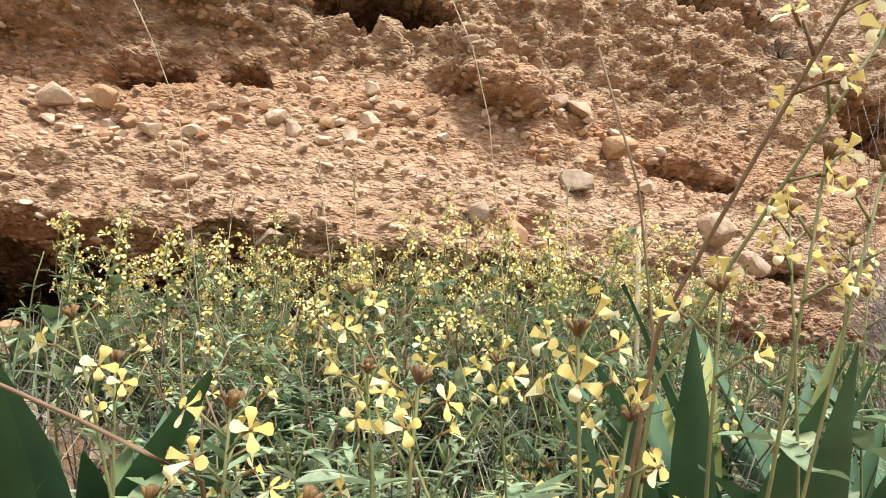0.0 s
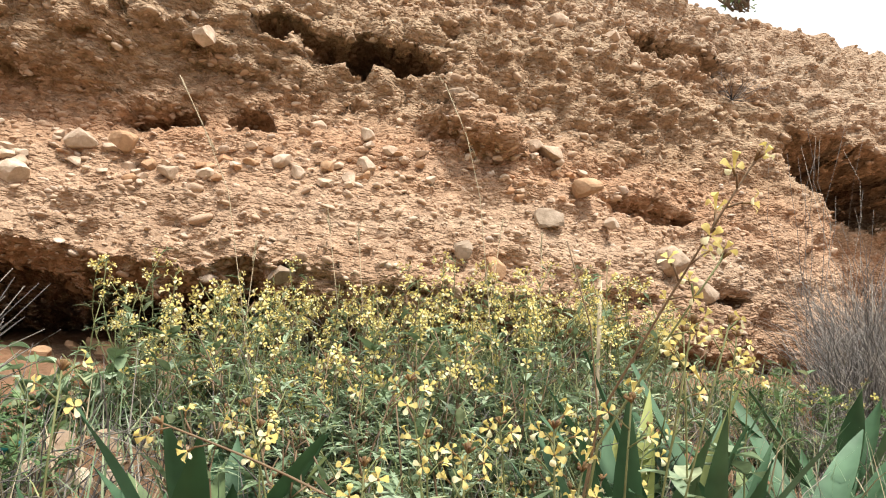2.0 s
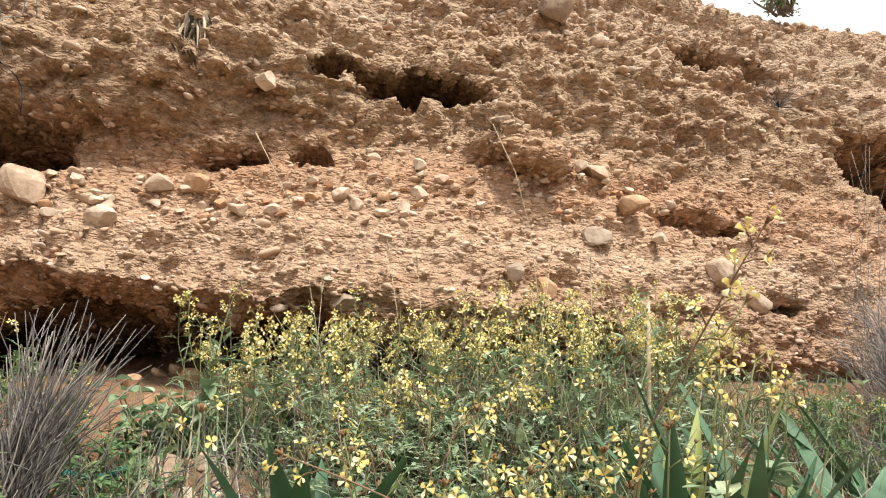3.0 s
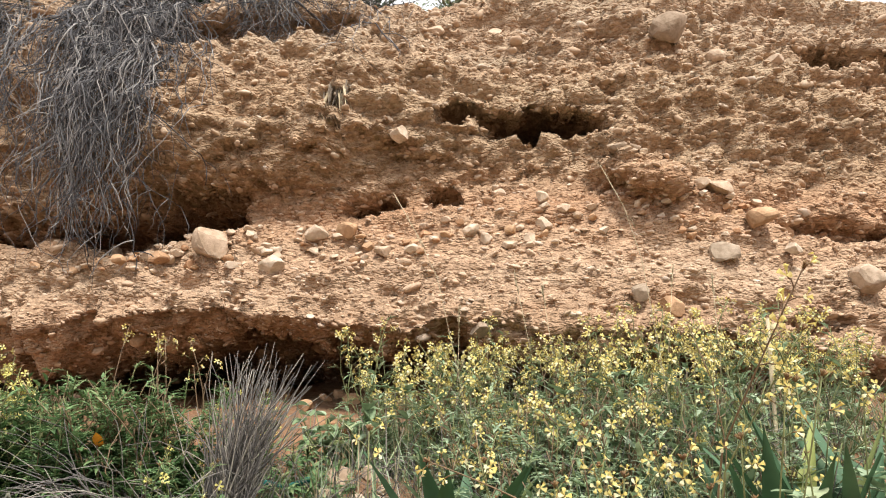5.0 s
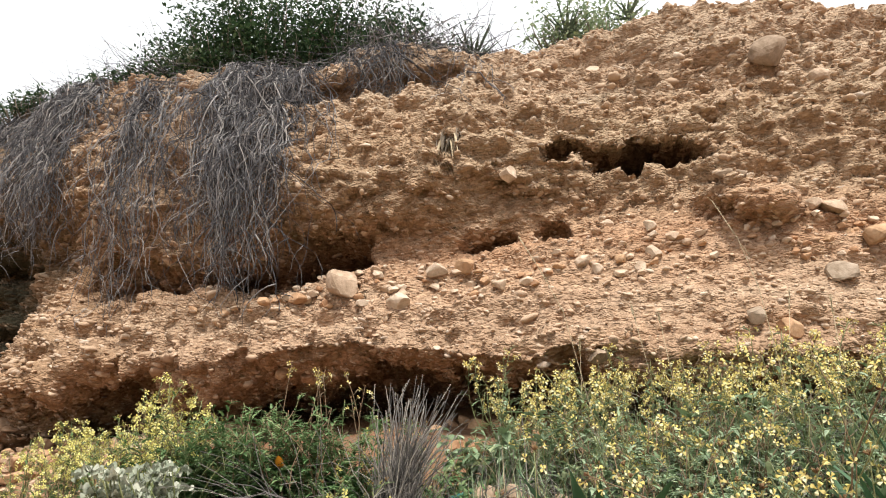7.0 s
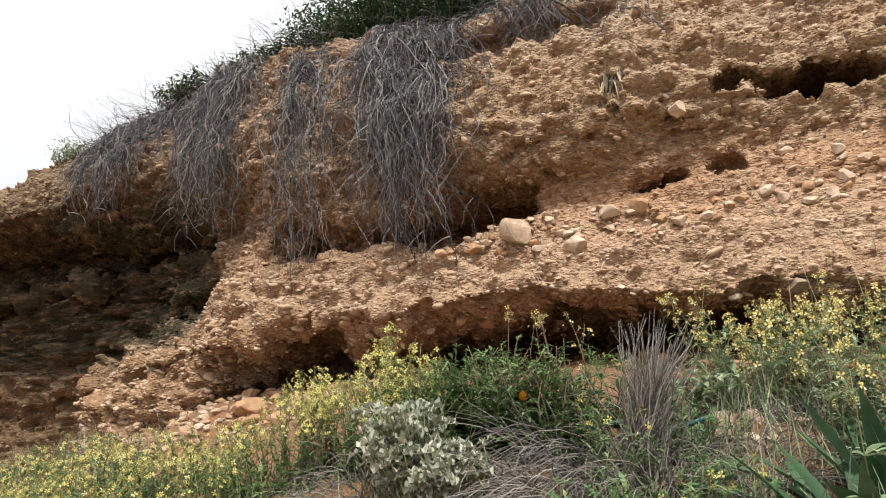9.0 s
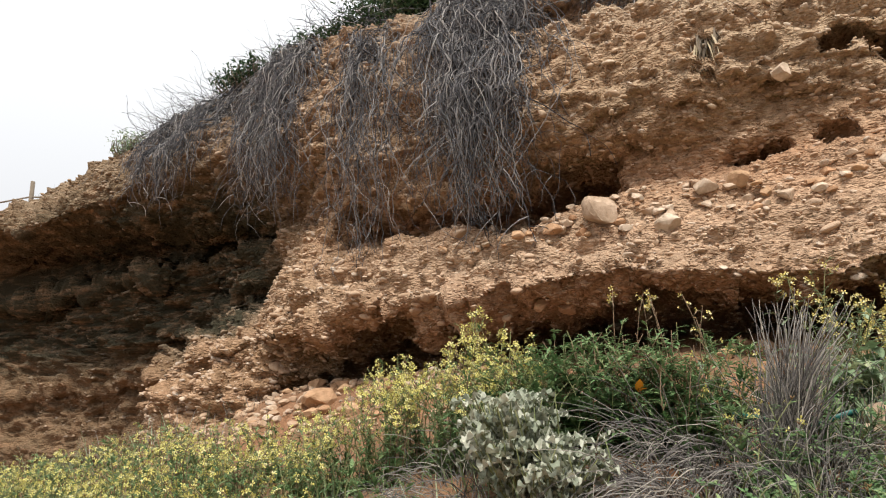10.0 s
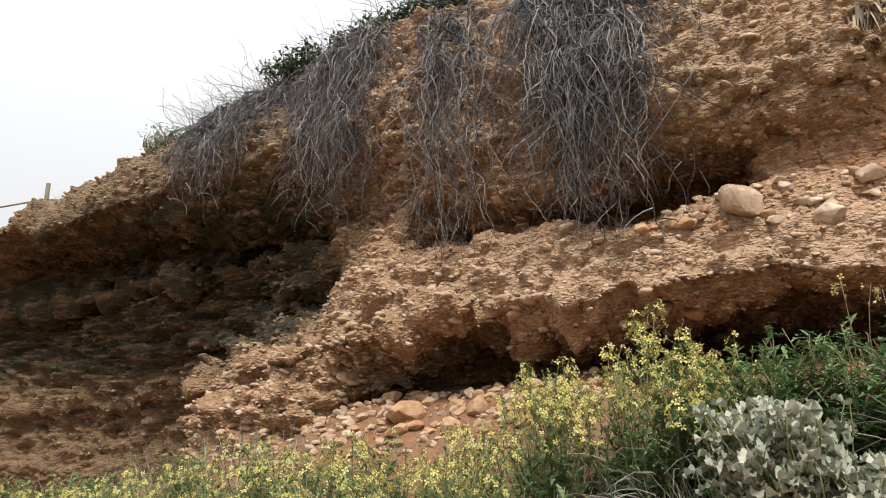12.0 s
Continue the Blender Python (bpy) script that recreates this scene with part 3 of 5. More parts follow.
FINE, FINE_F = pebble_shapes(2, 14)
COARSE, COARSE_F = pebble_shapes(1, 14)
SETS = [scatter_pebbles(27000, -3.2, 2.9, 0.0085, 0.027, 1), scatter_pebbles(2600, -3.2, 2.9, 0.02, 0.045, 2), scatter_pebbles(8500, -7.5, -3.2, 0.013, 0.045, 3), scatter_pebbles(2400, 2.9, 4.6, 0.012, 0.045, 4), scatter_pebbles(2400, -4.4, -2.0, 0.018, 0.044, 5), scatter_pebbles(420, -4.4, -1.0, 0.035, 0.06, 6)]
PP, PN, PA = (np.concatenate([s[k] for s in SETS]) for k in range(3))
rr = np.random.default_rng(99)
AXES = pebble_axes(rr, PA)
PC = PP + PN * (PA * np.where(PA > 0.019, rr.uniform(-0.6, 0.02, len(PA)), rr.uniform(-0.3, 0.3, len(PA))))[:, None]
near_ids = np.flatnonzero((PP[:, 0] > -0.5) & (PP[:, 0] < 1.5) & (PP[:, 2] > 1.0) & (PP[:, 2] < 1.75))
near_ids = near_ids[np.argsort(-PA[near_ids])][:300]
alone = np.zeros(len(PP), bool)
alone[near_ids] = True
pebble_meshes = []
for k, w in enumerate(FINE):
    me = bpy.data.meshes.new("pebble")
    me.from_pydata(w.tolist(), [], FINE_F.tolist())
    me.materials.append(PEBBLE_ONE)
    me.polygons.foreach_set("use_smooth", [True] * len(FINE_F))
    pebble_meshes.append(me)
single = [(k % 14, AXES[k], PC[k]) for k in near_ids.tolist()]
ALLV, ALLF, off, round_faces = [], [], 0, 0
for shapes, fs, pick in ((FINE, FINE_F, ~alone & (PA > 0.0155)), (COARSE, COARSE_F, ~alone & (PA <= 0.0155))):
    for k in range(14):
        ids = np.flatnonzero(pick)[k::14]
        v = np.einsum("vj,nij->nvi", shapes[k], AXES[ids]) + PC[ids][:, None, :]
        f = fs[None] + off + (np.arange(len(ids)) * len(shapes[k]))[:, None, None]
        ALLV.append(v.reshape(-1, 3))
        ALLF.append(f.reshape(-1, 3))
        off += len(ids) * len(shapes[k])
    round_faces = round_faces or sum(len(f) for f in ALLF)
ALLV, ALLF = np.concatenate(ALLV).astype(np.float32), np.concatenate(ALLF).astype(np.int32)
me = bpy.data.meshes.new("pebbles")
me.vertices.add(len(ALLV))
me.vertices.foreach_set("co", ALLV.ravel())
me.loops.add(ALLF.size)
me.loops.foreach_set("vertex_index", ALLF.ravel())
me.polygons.add(len(ALLF))
me.polygons.foreach_set("loop_start", np.arange(0, ALLF.size, 3, dtype=np.int32))
me.polygons.foreach_set("use_smooth", np.arange(len(ALLF)) < round_faces)
me.materials.append(PEBBLE)
me.update(calc_edges=True)
pebbles = new("pebbles", me)
pebbles.parent = cliff
tagged(pebbles, "flat tan and grey pebbles cemented in the rock", kind="stuff")
for v, m, c in single:
    ob = new("pebble", pebble_meshes[v])
    ob.parent = cliff
    ob.matrix_basis = Matrix.Translation(c) @ Matrix(m.tolist()).to_4x4()


# ---- loose stones ----
def loose_stone(x, z, size, mat, label, seed, sink=0.45, squash=0.75, group="loose stones on the bench"):
    """A stone that sits in or on the face at x, z."""
    y = min(rock_y(x + d, z) for d in (-size * 0.5, 0, size * 0.5))
    g = Geo()
    g.stone((0, 0, 0), (size, size * 0.85, size * squash), seed, rough=0.16, flat=1.0 if size < 0.08 else 0.8, level=3)
    ob = new("stone", g.mesh("stone", [mat], sharp=True))
    ob.matrix_basis = pose(x, y - size * (0.85 - sink * 1.3), z, random.uniform(-12, 12), random.uniform(-14, 14), random.uniform(-40, 40))
    return tagged(ob, label, "stone", group)


PALE = "rounded pale tan stone lying on the cliff bench"
GREY = "weathered grey-brown stone set in the cliff face"
for i, (x, z, s, mat, label) in enumerate((
        (-0.8, 1.51, 0.1, STONE, "large rounded tan boulder resting on the cliff bench"),
        (-0.34, 1.55, 0.07, STONE, PALE), (-0.19, 1.55, 0.06, STONE_RED, PALE), (-0.55, 1.5, 0.03, STONE, PALE),
        (0.47, 1.75, 0.04, STONE, PALE), (0.66, 1.68, 0.036, STONE, PALE), (1.43, 1.72, 0.058, STONE, PALE), (1.36, 1.74, 0.04, STONE, PALE),
        (0.35, 1.54, 0.05, STONE, PALE), (0.42, 1.49, 0.035, STONE, PALE), (0.66, 1.55, 0.042, STONE, PALE), (0.52, 1.46, 0.04, STONE, PALE), (0.6, 1.48, 0.03, STONE, PALE),
        (1.58, 1.58, 0.085, STONE_RED, "broad reddish stone bedded in the cliff"), (1.75, 1.55, 0.06, STONE_RED, "broad reddish stone bedded in the cliff"),
        (1.41, 1.42, 0.075, STONE_GREY, "dark flat stone jutting from the cliff"), (1.7, 1.44, 0.045, STONE, PALE),
        (1.32, 2.57, 0.1, STONE_GREY, "round grey boulder set near the cliff top"), (0.47, 2.67, 0.055, STONE, GREY), (0.18, 2.66, 0.045, STONE, GREY),
        (0.04, 2.0, 0.05, STONE, GREY), (1.02, 1.88, 0.075, STONE_GREY, GREY), (1.56, 2.45, 0.06, STONE, GREY), (1.86, 2.45, 0.06, STONE, GREY),
        (1.0, 1.22, 0.055, STONE_GREY, GREY), (1.12, 1.18, 0.06, STONE_RED, GREY), (2.02, 1.32, 0.1, STONE, PALE), (2.2, 1.2, 0.07, STONE, PALE),
        (0.39, 1.09, 0.055, STONE_GREY, "round stone jutting from the underside of the bench"), (-1.05, 1.08, 0.06, STONE_RED, GREY), (-1.17, 1.1, 0.04, STONE_RED, GREY), (-0.42, 1.09, 0.045, STONE_RED, GREY), (-0.98, 1.02, 0.05, STONE_GREY, GREY),
        (-1.25, 1.55, 0.035, STONE_RED, PALE), (-1.05, 1.45, 0.055, STONE_RED, PALE), (-1.5, 1.58, 0.05, STONE, PALE), (-0.9, 1.42, 0.04, STONE_RED, PALE), (-0.5, 1.4, 0.07, STONE, PALE),
        (-0.02, 1.45, 0.05, STONE, PALE), (0.1, 1.46, 0.032, STONE, PALE), (-0.1, 1.48, 0.03, STONE_RED, PALE))):
    loose_stone(x, z, s, mat, label, i + 3, squash=0.6 + 0.3 * ((i * 7 + 4) % 5) / 4)
rl = random.Random(12)
for i in range(150):
    x = rl.uniform(-1.7, 1.6)
    z = 1.4 + 0.2 * rl.random() + max(0, x) * 0.07
    loose_stone(x, z, rl.uniform(0.015, 0.022 + 0.022 * rl.random()), STONE if rl.random() < 0.6 else STONE_RED, "small loose tan stone lying on the cliff bench", 200 + i, squash=rl.uniform(0.5, 0.8))


def ground_stone(x, y, size, mat, label, seed, squash=0.6):
    g = Geo()
    g.stone((0, 0, 0), (size, size * 0.8, size * squash), seed, rough=0.16, flat=1.0, level=3)
    ob = new("stone", g.mesh("stone", [mat], sharp=True))
    ob.matrix_basis = pose(x, y, floor_at(x, y) + size * squash * 0.4, rl.uniform(-10, 10), rl.uniform(-10, 10), rl.uniform(0, 180))
    tagged(ob, label, "stone", "stones at the cliff foot")


for i in range(62):
    x = rl.uniform(-0.5, 0.9) if i < 18 else rl.uniform(-3.2, -1.5)
    ground_stone(x, rl.uniform(-0.8, -0.2), rl.uniform(0.03, 0.04 + 0.04 * rl.random()), STONE_RED if rl.random() < 0.85 else STONE, "reddish dusty stone lying at the cliff foot", 400 + i)
g = Geo()
for i in range(420):
    x, y, d = rl.uniform(-3.4, -1.4), rl.uniform(-0.9, -0.15), rl.uniform(0.012, 0.02 + 0.03 * rl.random())
    turn = Euler((rl.uniform(-0.3, 0.3), rl.uniform(-0.3, 0.3), rl.uniform(0, 3.1))).to_matrix()
    g.stone((x, y, floor_at(x, y) + d * 0.25), (d, d * 0.8, d * 0.6), 2000 + i, turn, flat=1.0)
tagged(new("rubble", g.mesh("rubble", [PEBBLE], sharp=True)), "reddish broken rubble strewn at the cliff foot", "rubble", kind="stuff")
ground_stone(-2.34, -0.62, 0.15, STONE_RED, "broad reddish slab lying at the cliff foot", 470, 0.4)
ground_stone(-2.0, -0.6, 0.075, STONE_RED, "rounded reddish stone lying at the cliff foot", 471, 0.8)
ground_stone(-0.12, -0.75, 0.09, STONE_RED, "broad reddish slab lying at the cliff foot", 472, 0.5)
ground_stone(0.05, -1.5, 0.05, STONE, "pale rounded stone on a rubble heap", 480, 0.8)
for i in range(34):
    ground_stone(rl.gauss(0.13, 0.13), rl.gauss(-1.52, 0.1), rl.uniform(0.012, 0.035), STONE if i % 3 else STONE_RED, "small pale stone on a rubble heap", 500 + i, 0.7)

# ---- hanging roots ----
def root_curtain(x0, x1, count, low, spread, seed, label, z_from=0.0, lean=0.0, thick=1.25):
    """Dead roots that come over the rim and hang down in front of the face."""
    r = random.Random(seed)
    g = Geo()
    for _ in range(count):
        x = x_home = r.uniform(x0, x1)
        mid = 1 - abs((x - (x0 + x1) / 2) / ((x1 - x0) / 2)) ** 2
        zt = float(top_z(np.array([x]))[0])
        z = zt - r.uniform(-0.05, 0.2) - z_from
        end = low + (1 - mid) * 0.75 + abs(r.gauss(0, spread))
        x_home += ((x0 + x1) / 2 - x_home) * r.uniform(0.0, 0.7) + r.gauss(0, 0.03)
        if r.random() < 0.45:
            end += r.uniform(0.1, 0.6)
        if end > z - 0.15:
            continue
        y = rock_y(x, min(z, zt - 0.01)) - r.uniform(0.0, 0.05)
        step = 0.05
        pts, dx = [(x, y + 0.04, z)], r.gauss(lean, 0.4)
        gap, wild = r.uniform(0.01, 0.12), r.uniform(0.12, 0.42)
        while z > end:
            z -= step * r.uniform(0.7, 1.1)
            dx = dx * 0.78 + r.gauss(lean * 0.2, wild)
            x += dx * step + (x_home - x) * 0.06
            y = min(y + r.uniform(0, 0.012), rock_y(x, min(z, zt - 0.01)) - gap * 0.6) + r.gauss(0, 0.006)
            pts.append((x, y, z))
        if len(pts) < 3:
            continue
        w = r.uniform(0.0013, 0.0034) * thick * (1.7 if r.random() < 0.15 else 1)
        g.tube(pts, w, w * 0.45, 3)
        for _ in range(r.choice((1, 2, 3, 4))):
            p = Vector(r.choice(pts[1:]))
            q, a = [p], Vector((r.choice((-1, 1)) * r.uniform(0.4, 1.5), r.uniform(-0.4, 0.1), r.uniform(-1, 0.35)))
            for _ in range(r.randint(2, 6)):
                a = (a.normalized() + Vector((r.gauss(0, 0.35), r.gauss(0, 0.15), -0.28)))
                p = p + a.normalized() * 0.045
                q.append(p)
            g.tube(q, w * 0.6, w * 0.3, 3)
    # a felt of short curly twigs over the upper half
    for _ in range(int(count * 1.1)):
        x = r.gauss((x0 + x1) / 2, (x1 - x0) * 0.27)
        zt = float(top_z(np.array([x]))[0])
        z = zt - z_from - abs(r.gauss(0, 0.32)) * min(1.0, (zt - low) / 1.2)
        p, a = Vector((x, rock_y(x, min(z, zt - 0.01)) - r.uniform(0.0, 0.09), z)), Vector((r.gauss(0, 1), r.gauss(0, 0.4), r.gauss(-0.5, 0.7)))
        q = [p]
        for _ in range(r.randint(3, 6)):
            a = a.normalized() + Vector((r.gauss(0, 0.5), r.gauss(0, 0.25), r.gauss(-0.15, 0.45)))
            p = p + a.normalized() * 0.035
            q.append(p)
        g.tube(q, r.uniform(0.001, 0.0024), 0.0009, 3)
    return tagged(new("root_curtain", g.mesh("root_curtain", [ROOT])), label, "roots", "root curtains", "stuff")


HANG = "dense grey dead roots hanging from the cliff rim"
root_curtain(-1.72, -1.08, 400, 1.42, 0.22, 21, HANG)
root_curtain(-1.2, -0.15, 300, 2.58, 0.1, 22, "short grey roots tangled below the cliff rim", lean=0.1)
root_curtain(-2.36, -1.96, 95, 1.32, 0.22, 23, HANG, z_from=0.12, thick=1.2)
root_curtain(-3.4, -2.65, 360, 1.85, 0.25, 24, HANG)
root_curtain(-4.9, -3.3, 420, 2.15, 0.22, 25, "grey dead roots spilling over the cliff rim", lean=-0.15)
root_curtain(-0.36, -0.08, 18, 2.35, 0.1, 26, "few thin roots hanging from the cliff rim", z_from=0.1)


def rim_tangle(x0, x1, count, seed, label):
    """Dry twigs lying every way along the rim."""
    r = random.Random(seed)
    g = Geo()
    for _ in range(count):
        x = r.uniform(x0, x1)
        y0 = rock_y(x, float(top_z(np.array([x]))[0]) - 0.02)
        p = Vector((x, y0 + r.uniform(-0.08, 0.25), float(top_z(np.array([x]))[0]) + r.uniform(-0.08, 0.07)))
        d = Vector((r.gauss(-0.3, 1), r.gauss(-0.1, 0.5), r.gauss(0.22, 0.4))).normalized()
        pts = [p]
        for _ in range(r.randint(4, 9)):
            d = (d + Vector((r.gauss(0, 0.3), r.gauss(0, 0.25), r.gauss(-0.06, 0.22)))).normalized()
            p = p + d * 0.06
            pts.append(p)
        w = r.uniform(0.0018, 0.0042)
        g.tube(pts, w, w * 0.4, 3)
    return tagged(new("twig_tangle", g.mesh("twig_tangle", [ROOT])), label, "twigs")


rim_tangle(-5.2, -2.4, 1500, 31, "tangled grey dry twigs along the cliff rim")
rim_tangle(-2.6, 0.0, 2000, 32, "tangled grey dry twigs along the cliff rim")
rim_tangle(0.0, 0.7, 40, 33, "sparse dry twigs on the cliff rim")

# dead stub with frayed fibres in the face
g = Geo()
rs = random.Random(41)
sy = rock_y(-0.23, 2.2)
for _ in range(80):
    p = Vector((-0.23 + rs.gauss(0, 0.03), sy - rs.uniform(0, 0.04), 2.23 + rs.gauss(0, 0.015)))
    d = Vector((rs.gauss(0, 0.3), rs.uniform(-0.4, -0.05), -rs.uniform(0.7, 1)))
    g.blade(p, d, rs.uniform(0.06, 0.17), rs.uniform(0.006, 0.016), droop=0.8, segs=3, mat=rs.choice((0, 0, 1)), shape=0.5, rnd=rs)
g.stone((-0.23, sy + 0.02, 2.22), (0.045, 0.04, 0.035), 3)
tagged(new("dead_plant_stub", g.mesh("dead_plant_stub", [WOOD, STRAW_PALE])), "dead frayed plant stub hanging from the cliff face", "dead plant")

# bare dry twigs in the crack beyond the corner
g = Geo()
for _ in range(26):
    p = Vector((2.72, rock_y(2.72, 2.36) - 0.01, 2.36))
    d = Vector((rs.gauss(0.1, 0.8), -rs.uniform(0.2, 0.8), rs.gauss(0.1, 0.35)))
    pts = [p]
    for _ in range(4):
        d = (d.normalized() + Vector((rs.gauss(0, 0.25), 0, rs.gauss(0, 0.2))))
        p = p + d.normalized() * 0.05
        pts.append(p)
    g.tube(pts, 0.002, 0.0008, 3)
tagged(new("dry_twig", g.mesh("dry_twig", [ROOT])), "bare grey twig growing from a cliff crack", "twig", kind="stuff")


# ---- flowering plants ----
def lobed_leaf(g, base, way, length, mat, r):
    """A rocket leaf: a narrow blade with small side lobes."""
    d = Vector(way).normalized()
    g.blade(base, d, length, length * 0.25, droop=r.uniform(0.2, 0.9), segs=4, mat=mat, rnd=r)
    s = d.cross(Vector((0, 0, 1)))
    if s.length < 0.1:
        s = Vector((1, 0, 0))
    s.normalize()
    for t in (0.28, 0.5):
        p = Vector(base) + d * (length * t)
        for k in (-1, 1):
            if r.random() < 0.7:
                g.blade(p, d * 0.7 + s * k, length * 0.3, length * 0.15, droop=0.3, segs=2, mat=mat, rnd=r)


def stem_points(base, tip, r, wobble=0.02, n=6, sag=0.0):
    base, tip = Vector(base), Vector(tip)
    out = []
    a, b = r.gauss(0, wobble), r.gauss(0, wobble)
    for i in range(n + 1):
        t = i / n
        p = base.lerp(tip, t)
        k = math.sin(math.pi * t)
        out.append(p + Vector((a * k, b * k, sag * k)))
    return out


FLOWERS = {}


def flower_mesh(petal, k):
    """One open flower that faces up; a few kinds are shared by all plants."""
    if (petal.name, k) not in FLOWERS:
        g = Geo()
        g.flower((0, 0, 0), (0, 0, 1), 1.0, k * 0.4, cup=(0.2, 0.4, 0.65, 0.85, -0.3, 0.5)[k], rnd=random.Random(k))
        FLOWERS[petal.name, k] = g.mesh("flower", [petal, CALYX])
    return FLOWERS[petal.name, k]


def put_flower(parent, c, way, size, petal, r):
    ob = new("flower", flower_mesh(petal, r.randrange(6)))
    ob.parent = parent
    q = Vector(way).to_track_quat("Z", "Y") @ Euler((0, 0, r.uniform(0, 1.5))).to_quaternion()
    ob.matrix_basis = Matrix.LocRotScale(Vector(c), q, Vector((size, size, size)))


def flower_head(g, tip, r, size, count, spread=0.03, length=0.05, singly=True):
    """Stalks and brown buds round the end of a stem; returns where the open flowers go."""
    tip, spots = Vector(tip), []
    for k in range(count):
        w, t = r.uniform(0, 6.28), r.random()
        out = Vector((math.cos(w), math.sin(w), r.uniform(-0.1, 0.9))).normalized()
        c = tip + Vector((0, 0, -length * t)) + Vector((out.x, out.y, out.z * 0.3)) * spread * r.uniform(0.6, 1.2)
        spots.append((c, out + Vector((0, -0.35, 0.15)), size * r.uniform(0.75, 1.1)))
        if not singly:
            g.flower(*spots[-1], r.uniform(0, 1.5), cup=r.uniform(0.1, 0.6), rnd=r)
        g.tube([tip + Vector((0, 0, -length * t - 0.012)), c - out * size * 0.6], size * 0.05, size * 0.05, 3, 2)
    for k in range(5):
        g.tube([tip, tip + Vector((r.gauss(0, 0.003), r.gauss(0, 0.003), r.uniform(0.004, 0.01)))], size * 0.11, size * 0.08, 4, 1)
    return spots


def rocket(seed, height, branches, blooms, size, petal, leaf, leaves, label, group, width=0.12, name="rocket_plant", leaf_size=1.0, wobble=0.03):
    """A bushy flowering plant: stems, foliage and a flower head on each branch."""
    r = random.Random(seed)
    ob = root_of(name, (0, 0, 0), label, "wildflower", group)
    st, fo = Geo(), Geo()
    for b in range(branches):
        w = r.uniform(0, 6.28)
        tip = Vector((math.cos(w) * width * r.uniform(0.3, 1.2), math.sin(w) * width * r.uniform(0.3, 1.2), height * r.uniform(0.72, 1.08)))
        base = Vector((r.gauss(0, 0.012), r.gauss(0, 0.012), -0.03))
        pts = stem_points(base, tip, r, wobble)
        st.tube(pts, 0.0024, 0.001, 4)
        for k in range(leaves):
            t = r.random() ** 1.3
            i = min(int(t * 6), 5)
            p = pts[i].lerp(pts[i + 1], t * 6 - i)
            a = r.uniform(0, 6.28)
            lobed_leaf(fo, p, (math.cos(a), math.sin(a), r.uniform(0.1, 1.1)), r.uniform(0.035, 0.085) * (1.15 - 0.6 * t) * leaf_size, 0, r)
        for k in range(3):
            p = pts[r.randint(3, 5)]
            d = Vector((r.gauss(0, 1), r.gauss(0, 1), 1.2)).normalized()
            st.tube([p, p + d * 0.025], 0.0009, 0.0016, 3)
        if blooms:
            h = Geo()
            singly = size > 0.0099
            where = flower_head(h, tip, r, size, r.randint(max(2, blooms - 2), blooms + 1), 0.016 + size * 0.9, 0.06, singly)
            head = part("flower_head", h, [petal, CALYX, STEM], ob)
            tagged(head, kind="stuff")
            if singly:
                for c, out, s in where:
                    put_flower(head, c, out, s, petal, r)
    part("stem", st, [STEM if seed % 3 else STEM_DARK], ob)
    part("foliage", fo, [leaf], ob)
    return ob


PLACED = set()


def sow(kinds, spots, r, sink=0.0):
    """Put the first plants where they belong, and copies of them at the other spots."""
    later = []
    for i, (x, y) in enumerate(spots):
        k = kinds[i % len(kinds)]
        m = pose(x, y, floor_at(x, y) - sink, r.gauss(0, 5), r.gauss(0, 5), r.uniform(0, 360))
        if k.name in PLACED:
            ob = copy_thing(k, m)
        else:
            PLACED.add(k.name)
            k.matrix_basis, ob = m, k
        big = r.uniform(0.85, 1.12) if r.random() < 0.8 or y < -1.35 or x > 1.25 else r.uniform(1.12, 1.25)
        later.append((ob, big))
    for ob, big in later:
        ob.scale = (big, big, big)


def spread_spots(r, count, gap, inside):
    out, tries = [], 0
    while len(out) < count and tries < 20000:
        tries += 1
        p = inside(r)
        if p and all((p[0] - q[0]) ** 2 + (p[1] - q[1]) ** 2 > gap * gap for q in out):
            out.append(p)
    return out


rp = random.Random(51)
ROCKET = "pale yellow wild rocket in bloom with grey-green leaves"
tall = [rocket(100 + k, 0.25 + 0.018 * k, 6, 8, 0.0102, PETAL, LEAF, 11, ROCKET, "wild rocket patch") for k in range(8)]
leafy_kinds = [rocket(120 + k, 0.22 + 0.02 * k, 7, 2 if k == 0 else 0, 0.0115, PETAL, LEAF, 18, "leafy grey-green wild rocket with few pale flowers", "wild rocket patch") for k in range(4)]


def patch(r):
    x, y = r.uniform(-0.08, 1.75), r.uniform(-1.95, -0.82)
    left = 0.02 if y > -1.35 else 0.52
    right = 1.65 + (y + 0.8) * 0.6
    return (x, y) if left < x < right else None


spots = spread_spots(rp, 120, 0.095, patch)
sow(tall, [s for i, s in enumerate(spots) if s[1] > -1.18 or i % 17 == 0], rp)
sow(leafy_kinds, [s for i, s in enumerate(spots) if not (s[1] > -1.18 or i % 17 == 0)], rp)
front = spread_spots(rp, 30, 0.08, lambda r: (r.uniform(0.5, 0.88), r.uniform(-2.28, -1.9)))
sow(leafy_kinds, spread_spots(rp, 16, 0.09, lambda r: (r.uniform(0.36, 0.62), r.uniform(-1.78, -1.3))), rp)
low_kinds = [rocket(140 + k, 0.2 + 0.02 * k, 6, 2 if k == 1 else 0, 0.0115, PETAL, LEAF, 15, "leafy grey-green wild rocket with few pale flowers", "wild rocket patch", 0.09) for k in range(5)]
sow(low_kinds, front, rp)


